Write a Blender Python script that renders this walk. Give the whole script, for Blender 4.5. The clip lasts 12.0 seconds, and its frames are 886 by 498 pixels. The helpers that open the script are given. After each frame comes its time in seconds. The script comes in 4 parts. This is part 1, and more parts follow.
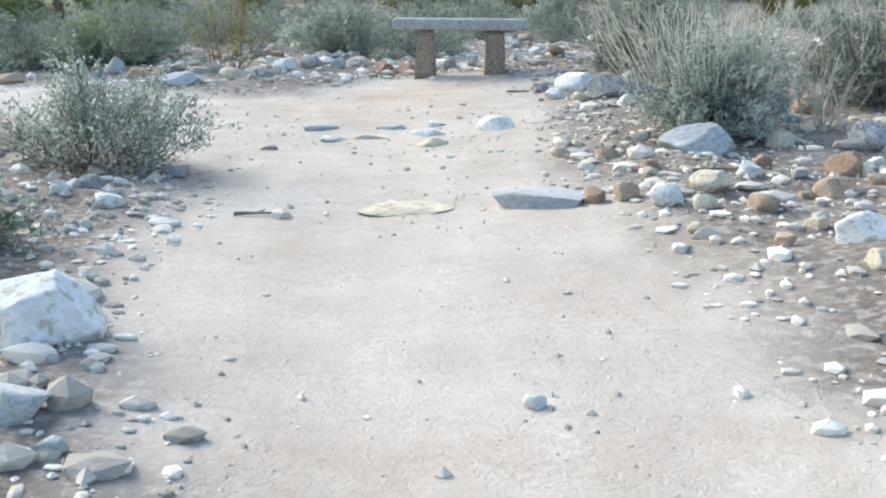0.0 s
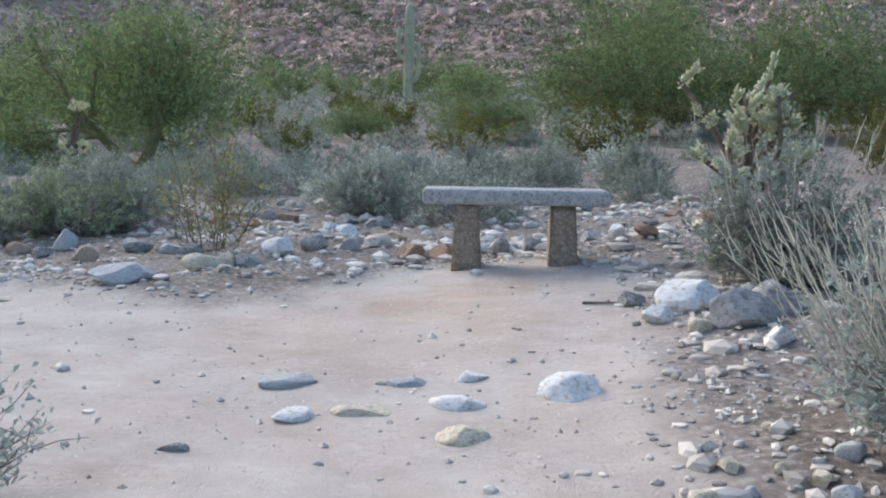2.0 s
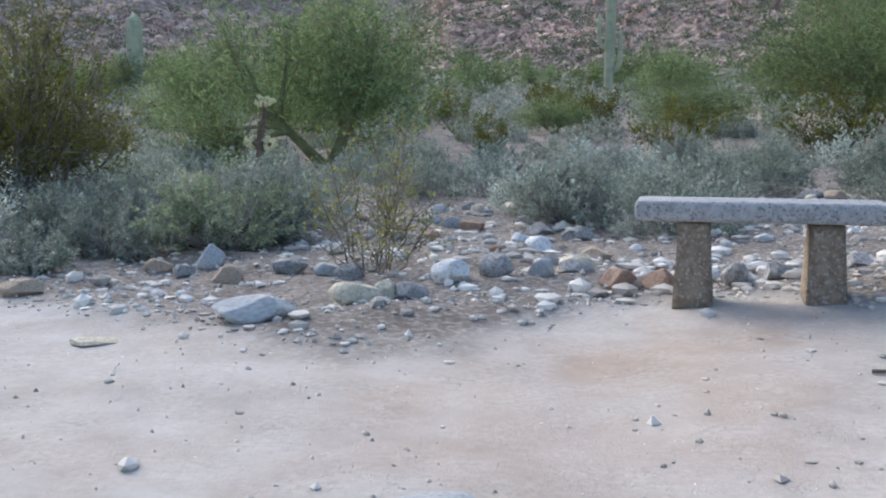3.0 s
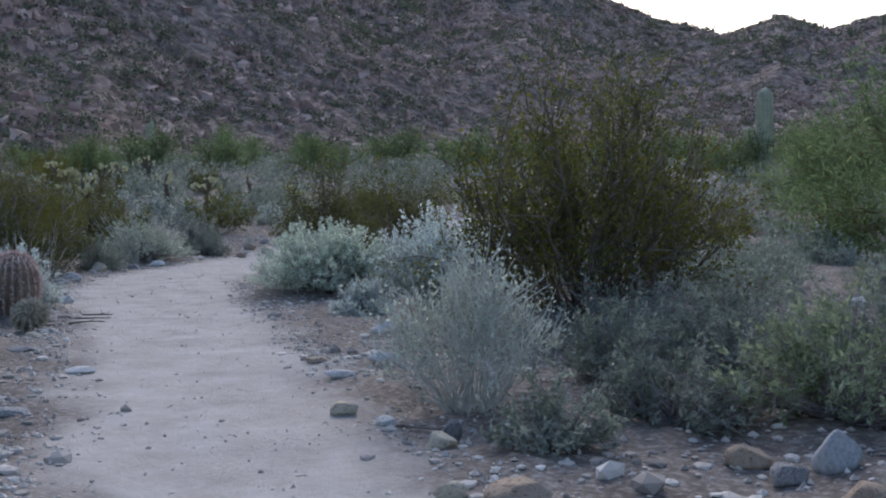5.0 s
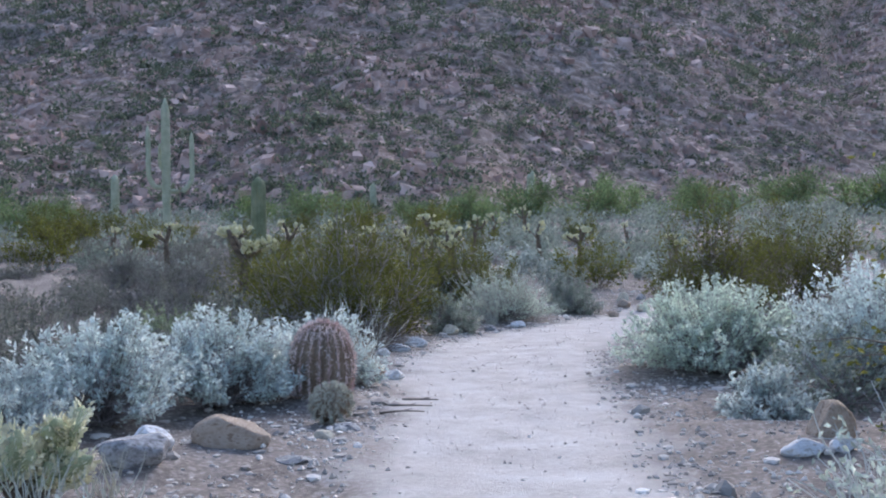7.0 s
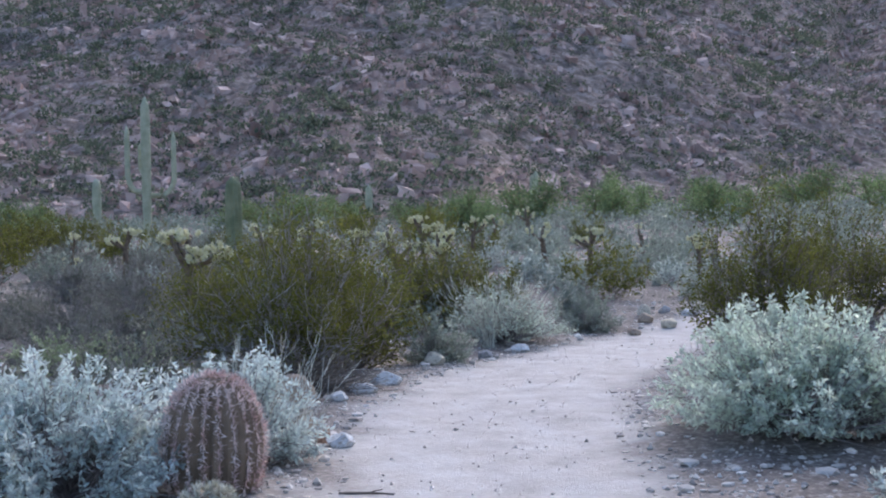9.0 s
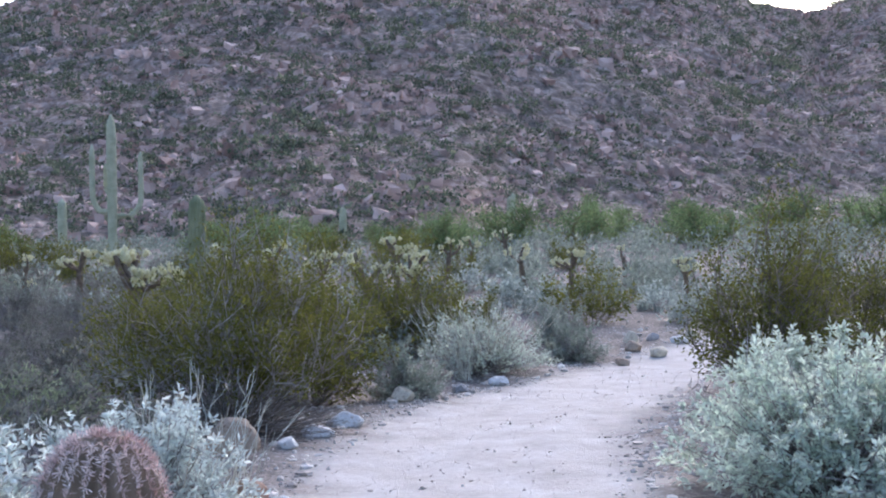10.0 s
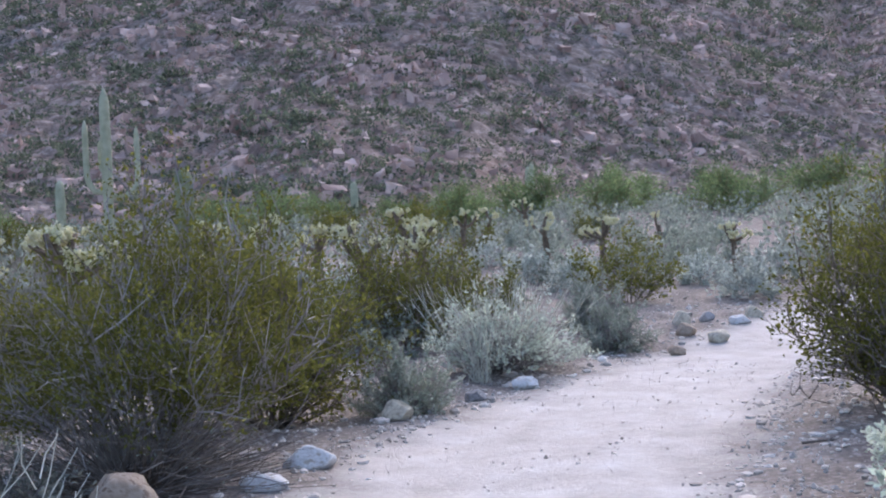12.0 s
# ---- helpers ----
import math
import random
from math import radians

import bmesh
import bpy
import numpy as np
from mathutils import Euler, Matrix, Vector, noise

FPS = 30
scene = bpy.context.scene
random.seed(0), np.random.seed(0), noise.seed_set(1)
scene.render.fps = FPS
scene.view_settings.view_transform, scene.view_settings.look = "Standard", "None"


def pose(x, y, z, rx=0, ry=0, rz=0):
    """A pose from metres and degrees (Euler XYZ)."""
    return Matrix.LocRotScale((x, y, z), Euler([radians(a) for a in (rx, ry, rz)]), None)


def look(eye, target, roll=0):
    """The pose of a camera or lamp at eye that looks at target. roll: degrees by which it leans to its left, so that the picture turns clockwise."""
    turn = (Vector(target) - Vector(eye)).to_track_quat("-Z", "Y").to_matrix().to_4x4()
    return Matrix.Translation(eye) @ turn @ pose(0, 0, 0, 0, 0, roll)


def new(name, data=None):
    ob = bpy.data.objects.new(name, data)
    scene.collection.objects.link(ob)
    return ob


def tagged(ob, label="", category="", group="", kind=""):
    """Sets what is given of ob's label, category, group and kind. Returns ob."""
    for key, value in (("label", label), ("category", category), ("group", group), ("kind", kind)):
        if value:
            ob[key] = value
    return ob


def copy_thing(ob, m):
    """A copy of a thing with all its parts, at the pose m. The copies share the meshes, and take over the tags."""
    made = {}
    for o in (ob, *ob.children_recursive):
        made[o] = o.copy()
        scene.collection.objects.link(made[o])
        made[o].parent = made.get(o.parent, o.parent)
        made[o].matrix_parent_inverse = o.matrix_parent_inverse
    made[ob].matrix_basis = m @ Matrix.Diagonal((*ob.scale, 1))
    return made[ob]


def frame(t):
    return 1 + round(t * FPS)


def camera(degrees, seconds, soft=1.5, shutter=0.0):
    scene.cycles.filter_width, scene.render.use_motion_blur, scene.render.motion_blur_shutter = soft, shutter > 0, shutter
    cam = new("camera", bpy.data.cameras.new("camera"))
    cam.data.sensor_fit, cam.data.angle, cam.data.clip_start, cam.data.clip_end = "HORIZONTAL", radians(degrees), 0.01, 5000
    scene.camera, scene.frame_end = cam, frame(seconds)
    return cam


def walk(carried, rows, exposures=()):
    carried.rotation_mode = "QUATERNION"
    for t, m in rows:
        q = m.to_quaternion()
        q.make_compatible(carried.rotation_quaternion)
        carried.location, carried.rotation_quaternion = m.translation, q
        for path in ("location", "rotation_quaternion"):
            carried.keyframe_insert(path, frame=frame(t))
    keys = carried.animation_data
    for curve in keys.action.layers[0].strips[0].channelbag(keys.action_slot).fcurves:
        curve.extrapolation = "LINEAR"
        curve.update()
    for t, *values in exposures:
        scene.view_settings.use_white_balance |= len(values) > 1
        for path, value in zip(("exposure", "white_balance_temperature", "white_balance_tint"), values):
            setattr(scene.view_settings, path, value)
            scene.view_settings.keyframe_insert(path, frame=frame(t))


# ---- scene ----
cam = camera(44.3, 12.0, 2.0)
PATH = [
    (0, (0.21, -0.104, 0.777), (0.255, 1.844, 0.328), 0.6),
    (0.4, (0.233, 0.49, 0.814), (0.238, 2.462, 0.48), 1.0),
    (0.5, (0.25, 0.63, 0.82), (0.245, 2.606, 0.511), 0.8),
    (1, (0.26, 1.328, 0.912), (0.243, 3.316, 0.697), 0.9),
    (1.5, (0.321, 2.091, 0.955), (0.295, 4.082, 0.766), 0.7),
    (2, (0.335, 2.864, 0.981), (0.273, 4.851, 0.764), 0.9),
    (2.5, (0.294, 3.636, 0.997), (0.029, 5.6, 0.727), 0.6),
    (2.7, (0.259, 3.985, 0.991), (-0.064, 5.942, 0.737), 0.4),
    (4.3, (-0.476, 6.427, 1.046), (-1.541, 8.115, 0.915), 0.1),
    (4.5, (-0.618, 6.667, 1.064), (-1.793, 8.281, 0.943), 0.1),
    (4.9, (-0.931, 7.057, 1.101), (-2.29, 8.521, 1.001), -0.2),
    (5, (-1.021, 7.178, 1.099), (-2.421, 8.603, 1.004), -0.3),
    (5.5, (-1.483, 7.704, 1.1), (-3.051, 8.943, 1.037), -0.4),
    (6, (-1.957, 8.064, 1.116), (-3.637, 9.15, 1.078), -0.5),
    (6.5, (-2.556, 8.525, 1.124), (-4.314, 9.48, 1.107), -0.7),
    (7, (-3.159, 8.949, 1.135), (-4.964, 9.81, 1.138), -1.1),
    (7.2, (-3.441, 9.08, 1.162), (-5.254, 9.926, 1.166), -1.1),
    (8.8, (-5.676, 10.347, 1.175), (-7.478, 11.214, 1.189), -1.4),
    (9, (-5.899, 10.534, 1.171), (-7.707, 11.389, 1.182), -1.6),
    (9.5, (-6.502, 10.855, 1.174), (-8.303, 11.724, 1.171), -1.5),
    (10, (-7.049, 11.157, 1.168), (-8.837, 12.051, 1.22), -1.5),
    (10.5, (-7.637, 11.44, 1.15), (-9.409, 12.361, 1.254), -1.5),
    (11, (-8.398, 11.852, 1.149), (-10.168, 12.781, 1.187), -1.8),
    (11.5, (-8.979, 12.209, 1.148), (-10.764, 13.111, 1.151), -2.5),
    (12, (-9.516, 12.503, 1.146), (-11.32, 13.365, 1.155), -2.9),
]
walk(cam, [(t, look(eye, target, roll)) for t, eye, target, roll in PATH],
     [(0.0, 1.68, 6150, 2), (0.5, 1.7, 6150, 3), (1.0, 1.36, 6100, 5), (1.5, 1.1, 5960, 8), (2.0, 1.17, 5950, 9), (2.5, 1.38, 5950, 9), (2.7, 1.36, 5930, 9), (4.5, 0.44, 5640, 12), (5.0, 0.45, 5630, 14), (5.5, 0.9, 5620, 15), (6.0, 1.42, 5590, 15), (6.5, 1.48, 5590, 15), (7.0, 1.22, 5560, 16),
      (9.0, 1.2, 5600, 17), (9.5, 1.2, 5600, 17), (10.0, 1.46, 5600, 19), (10.5, 0.88, 5680, 23), (11.0, 1.08, 5800, 23), (11.5, 1.42, 5820, 22), (12.0, 1.46, 5820, 21)])

# ---- light ----
world = bpy.data.worlds.new("evening_sky")
scene.world = world
world.use_nodes = True
wn = world.node_tree.nodes
sky = wn.new("ShaderNodeTexSky")
sky.sky_type, sky.sun_disc = "NISHITA", False
sky.sun_elevation, sky.sun_rotation = radians(24), radians(-50)
sky.air_density, sky.dust_density, sky.ozone_density = 1.0, 3.0, 1.0
world.node_tree.links.new(sky.outputs["Color"], wn["Background"].inputs["Color"])
wn["Background"].inputs["Strength"].default_value = 0.12
sun = new("sun", bpy.data.lights.new("sun", "SUN"))
sun.data.energy, sun.data.angle, sun.data.color = 0.9, radians(30), (1.0, 0.95, 0.9)
sun.matrix_world = look((-20, 20, 24), (0, 0, 0))


# ---- materials ----
def ramp_mat(name, c1, c2, scale=6.0, rough=0.9, bump=0.2, bump_scale=60.0, island=0.0, per_object=0.0, detail=6.0, c3=None, spot=25.0, metal=0.0):
    """Two tones mixed by noise at one scale, spots of a third at another, fine relief, and variation piece by piece."""
    m = bpy.data.materials.new(name)
    m.use_nodes = True
    n, l = m.node_tree.nodes, m.node_tree.links
    b = n["Principled BSDF"]
    b.inputs["Roughness"].default_value = rough
    b.inputs["Metallic"].default_value = metal
    b.inputs["Specular IOR Level"].default_value = 0.25
    geo = n.new("ShaderNodeTexCoord")
    tex = n.new("ShaderNodeTexNoise")
    tex.inputs["Scale"].default_value, tex.inputs["Detail"].default_value = scale, detail
    l.new(geo.outputs["Object"], tex.inputs["Vector"])
    r = n.new("ShaderNodeValToRGB")
    r.color_ramp.elements[0].position, r.color_ramp.elements[1].position = 0.35, 0.65
    r.color_ramp.elements[0].color, r.color_ramp.elements[1].color = (*c1, 1), (*c2, 1)
    l.new(tex.outputs["Fac"], r.inputs["Fac"])
    out = r.outputs["Color"]
    if c3:
        t3 = n.new("ShaderNodeTexNoise")
        t3.inputs["Scale"].default_value, t3.inputs["Detail"].default_value = spot, 3
        l.new(geo.outputs["Object"], t3.inputs["Vector"])
        r3 = n.new("ShaderNodeMapRange")
        r3.inputs["From Min"].default_value, r3.inputs["From Max"].default_value = 0.56, 0.64
        l.new(t3.outputs["Fac"], r3.inputs["Value"])
        mx = n.new("ShaderNodeMix")
        mx.data_type = "RGBA"
        l.new(r3.outputs["Result"], mx.inputs["Factor"])
        l.new(out, mx.inputs[6])
        mx.inputs[7].default_value = (*c3, 1)
        out = mx.outputs[2]
    for amount, socket in ((island, "geo"), (per_object, "ob")):
        if amount:
            src = n.new("ShaderNodeNewGeometry").outputs["Random Per Island"] if socket == "geo" else n.new("ShaderNodeObjectInfo").outputs["Random"]
            mr = n.new("ShaderNodeMapRange")
            mr.inputs["To Min"].default_value, mr.inputs["To Max"].default_value = 1 - amount, 1 + amount
            l.new(src, mr.inputs["Value"])
            hv = n.new("ShaderNodeHueSaturation")
            l.new(mr.outputs["Result"], hv.inputs["Value"])
            l.new(out, hv.inputs["Color"])
            out = hv.outputs["Color"]
    l.new(out, b.inputs["Base Color"])
    if bump:
        tb = n.new("ShaderNodeTexNoise")
        tb.inputs["Scale"].default_value, tb.inputs["Detail"].default_value = bump_scale, 6
        l.new(geo.outputs["Object"], tb.inputs["Vector"])
        bp = n.new("ShaderNodeBump")
        bp.inputs["Strength"].default_value, bp.inputs["Distance"].default_value = bump, 0.02
        l.new(tb.outputs["Fac"], bp.inputs["Height"])
        l.new(bp.outputs["Normal"], b.inputs["Normal"])
    return m


def leaf_mat(name, c1, c2, island=0.35, per_object=0.12):
    """Leaf that lets part of the light through."""
    m = ramp_mat(name, c1, c2, scale=3.0, rough=0.75, bump=0, island=island, per_object=per_object, detail=2)
    n, l = m.node_tree.nodes, m.node_tree.links
    b = n["Principled BSDF"]
    tr = n.new("ShaderNodeBsdfTranslucent")
    mx = n.new("ShaderNodeMixShader")
    mx.inputs["Fac"].default_value = 0.4
    l.new(b.inputs["Base Color"].links[0].from_socket, tr.inputs["Color"])
    l.new(b.outputs["BSDF"], mx.inputs[1])
    l.new(tr.outputs["BSDF"], mx.inputs[2])
    l.new(mx.outputs["Shader"], n["Material Output"].inputs["Surface"])
    return m


M_silver = leaf_mat("silver_leaf", (0.53, 0.60, 0.57), (0.70, 0.75, 0.70))
M_pale = leaf_mat("pale_green_leaf", (0.46, 0.53, 0.44), (0.64, 0.69, 0.58))
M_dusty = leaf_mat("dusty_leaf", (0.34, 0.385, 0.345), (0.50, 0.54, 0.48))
M_sage = leaf_mat("sage_leaf", (0.22, 0.26, 0.205), (0.36, 0.395, 0.335))
M_lime = leaf_mat("light_green_leaf", (0.24, 0.29, 0.17), (0.37, 0.42, 0.27))
M_dusk = leaf_mat("dusky_leaf", (0.13, 0.135, 0.11), (0.25, 0.255, 0.21))
M_olive = leaf_mat("olive_leaf", (0.105, 0.112, 0.022), (0.195, 0.19, 0.045))
M_verde = leaf_mat("green_twig", (0.135, 0.2, 0.085), (0.27, 0.33, 0.15), island=0.4)
M_hillgreen = leaf_mat("hill_shrub_leaf", (0.085, 0.105, 0.07), (0.185, 0.205, 0.14), island=0.3)
M_twig = ramp_mat("grey_twig", (0.20, 0.175, 0.165), (0.40, 0.37, 0.36), scale=9, island=0.3, bump=0)
M_sapling = leaf_mat("yellow_green_leaf", (0.20, 0.20, 0.06), (0.31, 0.30, 0.10))
M_palestem = ramp_mat("pale_stem", (0.50, 0.49, 0.44), (0.70, 0.69, 0.62), scale=9, island=0.2, bump=0)
M_dark = ramp_mat("dark_twig", (0.11, 0.09, 0.072), (0.25, 0.215, 0.18), scale=9, island=0.3, bump=0)
M_straw = ramp_mat("dry_straw", (0.47, 0.46, 0.37), (0.66, 0.64, 0.53), scale=9, island=0.25, bump=0)
M_verdebark = ramp_mat("green_brown_bark", (0.17, 0.17, 0.08), (0.26, 0.25, 0.12), scale=5, bump=0.3)
M_cactus = ramp_mat("cactus_skin", (0.35, 0.365, 0.245), (0.49, 0.495, 0.35), scale=3, rough=0.7, bump=0.15)
# Shade on one saguaro column, and its spines, put into a darker skin colour.
M_shadecactus = ramp_mat("shaded_cactus_skin", (0.17, 0.19, 0.10), (0.28, 0.29, 0.17), scale=3, rough=0.75, bump=0.2)
M_barrel = ramp_mat("barrel_skin", (0.20, 0.15, 0.105), (0.32, 0.245, 0.175), scale=7, rough=0.8)
M_redspine = ramp_mat("red_spine", (0.56, 0.38, 0.34), (0.90, 0.79, 0.73), scale=9, island=0.35, bump=0)
M_palespine = ramp_mat("pale_spine", (0.72, 0.69, 0.46), (0.86, 0.83, 0.64), scale=9, island=0.2, bump=0)
M_joint = ramp_mat("cholla_joint", (0.30, 0.34, 0.20), (0.46, 0.49, 0.31), scale=14, bump=0.3)
M_creamjoint = ramp_mat("cream_joint", (0.56, 0.52, 0.27), (0.74, 0.70, 0.42), scale=14, bump=0.3)
M_chollabark = ramp_mat("cholla_bark", (0.10, 0.075, 0.055), (0.22, 0.17, 0.12), scale=12, bump=0.5)
M_white = ramp_mat("white_quartz", (0.66, 0.65, 0.63), (0.82, 0.82, 0.81), scale=7, bump=0.5, bump_scale=28, c3=(0.52, 0.47, 0.40), spot=4)
M_cream = ramp_mat("cream_rock", (0.55, 0.48, 0.36), (0.74, 0.68, 0.54), scale=6, bump=0.5, bump_scale=25, c3=(0.45, 0.38, 0.28), spot=4)
M_grey = ramp_mat("grey_rock", (0.27, 0.26, 0.25), (0.46, 0.45, 0.44), scale=6, bump=0.5, bump_scale=25, c3=(0.2, 0.19, 0.18), spot=5, per_object=0.2)
M_blue = ramp_mat("blue_grey_rock", (0.36, 0.37, 0.375), (0.54, 0.55, 0.55), scale=6, bump=0.5, bump_scale=25, c3=(0.5, 0.5, 0.5), spot=5)
M_tan = ramp_mat("tan_rock", (0.38, 0.29, 0.21), (0.55, 0.45, 0.35), scale=5, bump=0.5, bump_scale=25, c3=(0.28, 0.2, 0.14), spot=5, per_object=0.15)
M_brown = ramp_mat("rust_brown_rock", (0.28, 0.175, 0.125), (0.45, 0.31, 0.23), scale=5, bump=0.5, bump_scale=25, c3=(0.36, 0.27, 0.2), spot=4, per_object=0.15)
M_gravel = ramp_mat("mixed_gravel", (0.46, 0.41, 0.36), (0.70, 0.65, 0.58), scale=1.3, bump=0.3, island=0.45)
M_slab = ramp_mat("grey_aggregate", (0.33, 0.33, 0.33), (0.48, 0.48, 0.48), scale=30, bump=0.5, bump_scale=120, c3=(0.2, 0.2, 0.21), spot=70)
M_leg = ramp_mat("brown_aggregate", (0.24, 0.18, 0.13), (0.36, 0.29, 0.22), scale=22, bump=0.8, bump_scale=90, c3=(0.46, 0.40, 0.34), spot=55)


def ground_mat():
    m = bpy.data.materials.new("desert_soil")
    m.use_nodes = True
    n, l = m.node_tree.nodes, m.node_tree.links
    b = n["Principled BSDF"]
    b.inputs["Roughness"].default_value = 0.95
    b.inputs["Specular IOR Level"].default_value = 0.15
    geo = n.new("ShaderNodeNewGeometry")

    def tex(scale, detail=6.0, rough=0.6):
        t = n.new("ShaderNodeTexNoise")
        t.inputs["Scale"].default_value, t.inputs["Detail"].default_value, t.inputs["Roughness"].default_value = scale, detail, rough
        l.new(geo.outputs["Position"], t.inputs["Vector"])
        return t.outputs["Fac"]

    def ramp(fac, stops):
        r = n.new("ShaderNodeValToRGB")
        e = r.color_ramp.elements
        e[0].position, e[0].color = stops[0][0], (*stops[0][1], 1)
        e[1].position, e[1].color = stops[-1][0], (*stops[-1][1], 1)
        for p, c in stops[1:-1]:
            e.new(p).color = (*c, 1)
        l.new(fac, r.inputs["Fac"])
        return r.outputs["Color"]

    def mix(fac, a, c):
        mx = n.new("ShaderNodeMix")
        mx.data_type = "RGBA"
        l.new(fac, mx.inputs["Factor"])
        l.new(a, mx.inputs[6])
        l.new(c, mx.inputs[7])
        return mx.outputs[2]

    trail = ramp(tex(2.6, 8, 0.7), [(0.32, (0.39, 0.36, 0.325)), (0.5, (0.49, 0.465, 0.435)), (0.66, (0.575, 0.56, 0.535))])
    fleck = ramp(tex(34, 4), [(0.36, (0.35, 0.305, 0.26)), (0.5, (0.55, 0.505, 0.45)), (0.68, (0.72, 0.68, 0.62))])
    speck = n.new("ShaderNodeMapRange")
    speck.inputs["From Min"].default_value, speck.inputs["From Max"].default_value = 0.38, 0.72
    speck.inputs["To Max"].default_value = 0.4
    l.new(tex(5.0), speck.inputs["Value"])
    trail = mix(speck.outputs["Result"], trail, fleck)
    red = ramp(tex(1.1, 8, 0.68), [(0.32, (0.36, 0.245, 0.17)), (0.5, (0.46, 0.345, 0.255)), (0.66, (0.58, 0.49, 0.40))])
    red = mix(speck.outputs["Result"], red, fleck)
    wild = ramp(tex(2.3), [(0.3, (0.13, 0.11, 0.095)), (0.5, (0.24, 0.21, 0.185)), (0.72, (0.38, 0.345, 0.31))])
    wild_fleck = ramp(tex(24, 5), [(0.38, (0.08, 0.064, 0.052)), (0.52, (0.22, 0.18, 0.15)), (0.64, (0.50, 0.46, 0.41))])
    half = n.new("ShaderNodeValue")
    half.outputs[0].default_value = 0.5
    wild = mix(half.outputs[0], wild, wild_fleck)
    a1 = n.new("ShaderNodeAttribute")
    a1.attribute_name = "trail"
    a2 = n.new("ShaderNodeAttribute")
    a2.attribute_name = "reddish"
    redm = n.new("ShaderNodeMath")
    redm.operation = "MULTIPLY"
    redm.inputs[1].default_value = 0.75
    l.new(a2.outputs["Fac"], redm.inputs[0])
    col = mix(a1.outputs["Fac"], wild, mix(redm.outputs[0], trail, red))
    l.new(col, b.inputs["Base Color"])
    bp = n.new("ShaderNodeBump")
    bp.inputs["Strength"].default_value, bp.inputs["Distance"].default_value = 0.45, 0.03
    add = n.new("ShaderNodeMath")
    l.new(tex(14, 8, 0.7), add.inputs[0])
    l.new(tex(70, 4), add.inputs[1])
    l.new(add.outputs[0], bp.inputs["Height"])
    l.new(bp.outputs["Normal"], b.inputs["Normal"])
    return m


def mountain_mat():
    m = bpy.data.materials.new("hillside_rock")
    m.use_nodes = True
    n, l = m.node_tree.nodes, m.node_tree.links
    b = n["Principled BSDF"]
    b.inputs["Roughness"].default_value = 0.95
    b.inputs["Specular IOR Level"].default_value = 0.1
    geo = n.new("ShaderNodeNewGeometry")

    def tex(scale, detail=8.0, rough=0.65):
        t = n.new("ShaderNodeTexNoise")
        t.inputs["Scale"].default_value, t.inputs["Detail"].default_value, t.inputs["Roughness"].default_value = scale, detail, rough
        l.new(geo.outputs["Position"], t.inputs["Vector"])
        return t.outputs["Fac"]

    def ramp(fac, stops):
        r = n.new("ShaderNodeValToRGB")
        e = r.color_ramp.elements
        e[0].position, e[0].color = stops[0][0], (*stops[0][1], 1)
        e[1].position, e[1].color = stops[-1][0], (*stops[-1][1], 1)
        for p, c in stops[1:-1]:
            e.new(p).color = (*c, 1)
        l.new(fac, r.inputs["Fac"])
        return r.outputs["Color"]

    big = ramp(tex(0.035), [(0.36, (0.21, 0.19, 0.165)), (0.5, (0.34, 0.25, 0.205)), (0.62, (0.48, 0.29, 0.22))])
    fine = ramp(tex(0.85), [(0.35, (0.15, 0.13, 0.115)), (0.5, (0.40, 0.325, 0.28)), (0.63, (0.76, 0.63, 0.56))])
    mx = n.new("ShaderNodeMix")
    mx.data_type = "RGBA"
    mx.inputs["Factor"].default_value = 0.68
    l.new(big, mx.inputs[6])
    l.new(fine, mx.inputs[7])
    l.new(mx.outputs[2], b.inputs["Base Color"])
    bp = n.new("ShaderNodeBump")
    bp.inputs["Strength"].default_value, bp.inputs["Distance"].default_value = 1.0, 1.2
    l.new(tex(0.5, 9, 0.75), bp.inputs["Height"])
    l.new(bp.outputs["Normal"], b.inputs["Normal"])
    return m


M_soil, M_mountain = ground_mat(), mountain_mat()

# ---- plan ----
TRAIL = [(0.6, -9, 1.2), (0.6, 0, 1.0), (0.45, 2.2, 0.95), (0.15, 3.6, 1.15), (0.1, 5, 1.0), (-0.2, 7, 1.35), (-2.3, 8.5, 0.95), (-5.5, 10.17, 0.8), (-9.9, 12.65, 0.95),
         (-12.3, 13.8, 1.1), (-14.6, 15.3, 1.15), (-16.3, 17.0, 1.15), (-17.9, 19.2, 1.0), (-19.5, 21.7, 0.95), (-21, 25, 0.9), (-22, 32, 0.9), (-30, 60, 0.8)]
CLEARING = [(-0.3, 6.8, 1.3), (-0.1, 8.2, 1.45), (0.45, 9.6, 1.0)]


def reach(px, py, line):
    """How far inside the strip (px, py) lies, in metres; negative outside."""
    best = np.full(np.shape(px), -1e9)
    for (ax, ay, aw), (bx, by, bw) in zip(line, line[1:]):
        dx, dy = bx - ax, by - ay
        s = np.clip(((px - ax) * dx + (py - ay) * dy) / (dx * dx + dy * dy), 0, 1)
        best = np.maximum(best, aw + s * (bw - aw) - np.hypot(px - ax - s * dx, py - ay - s * dy))
    return best


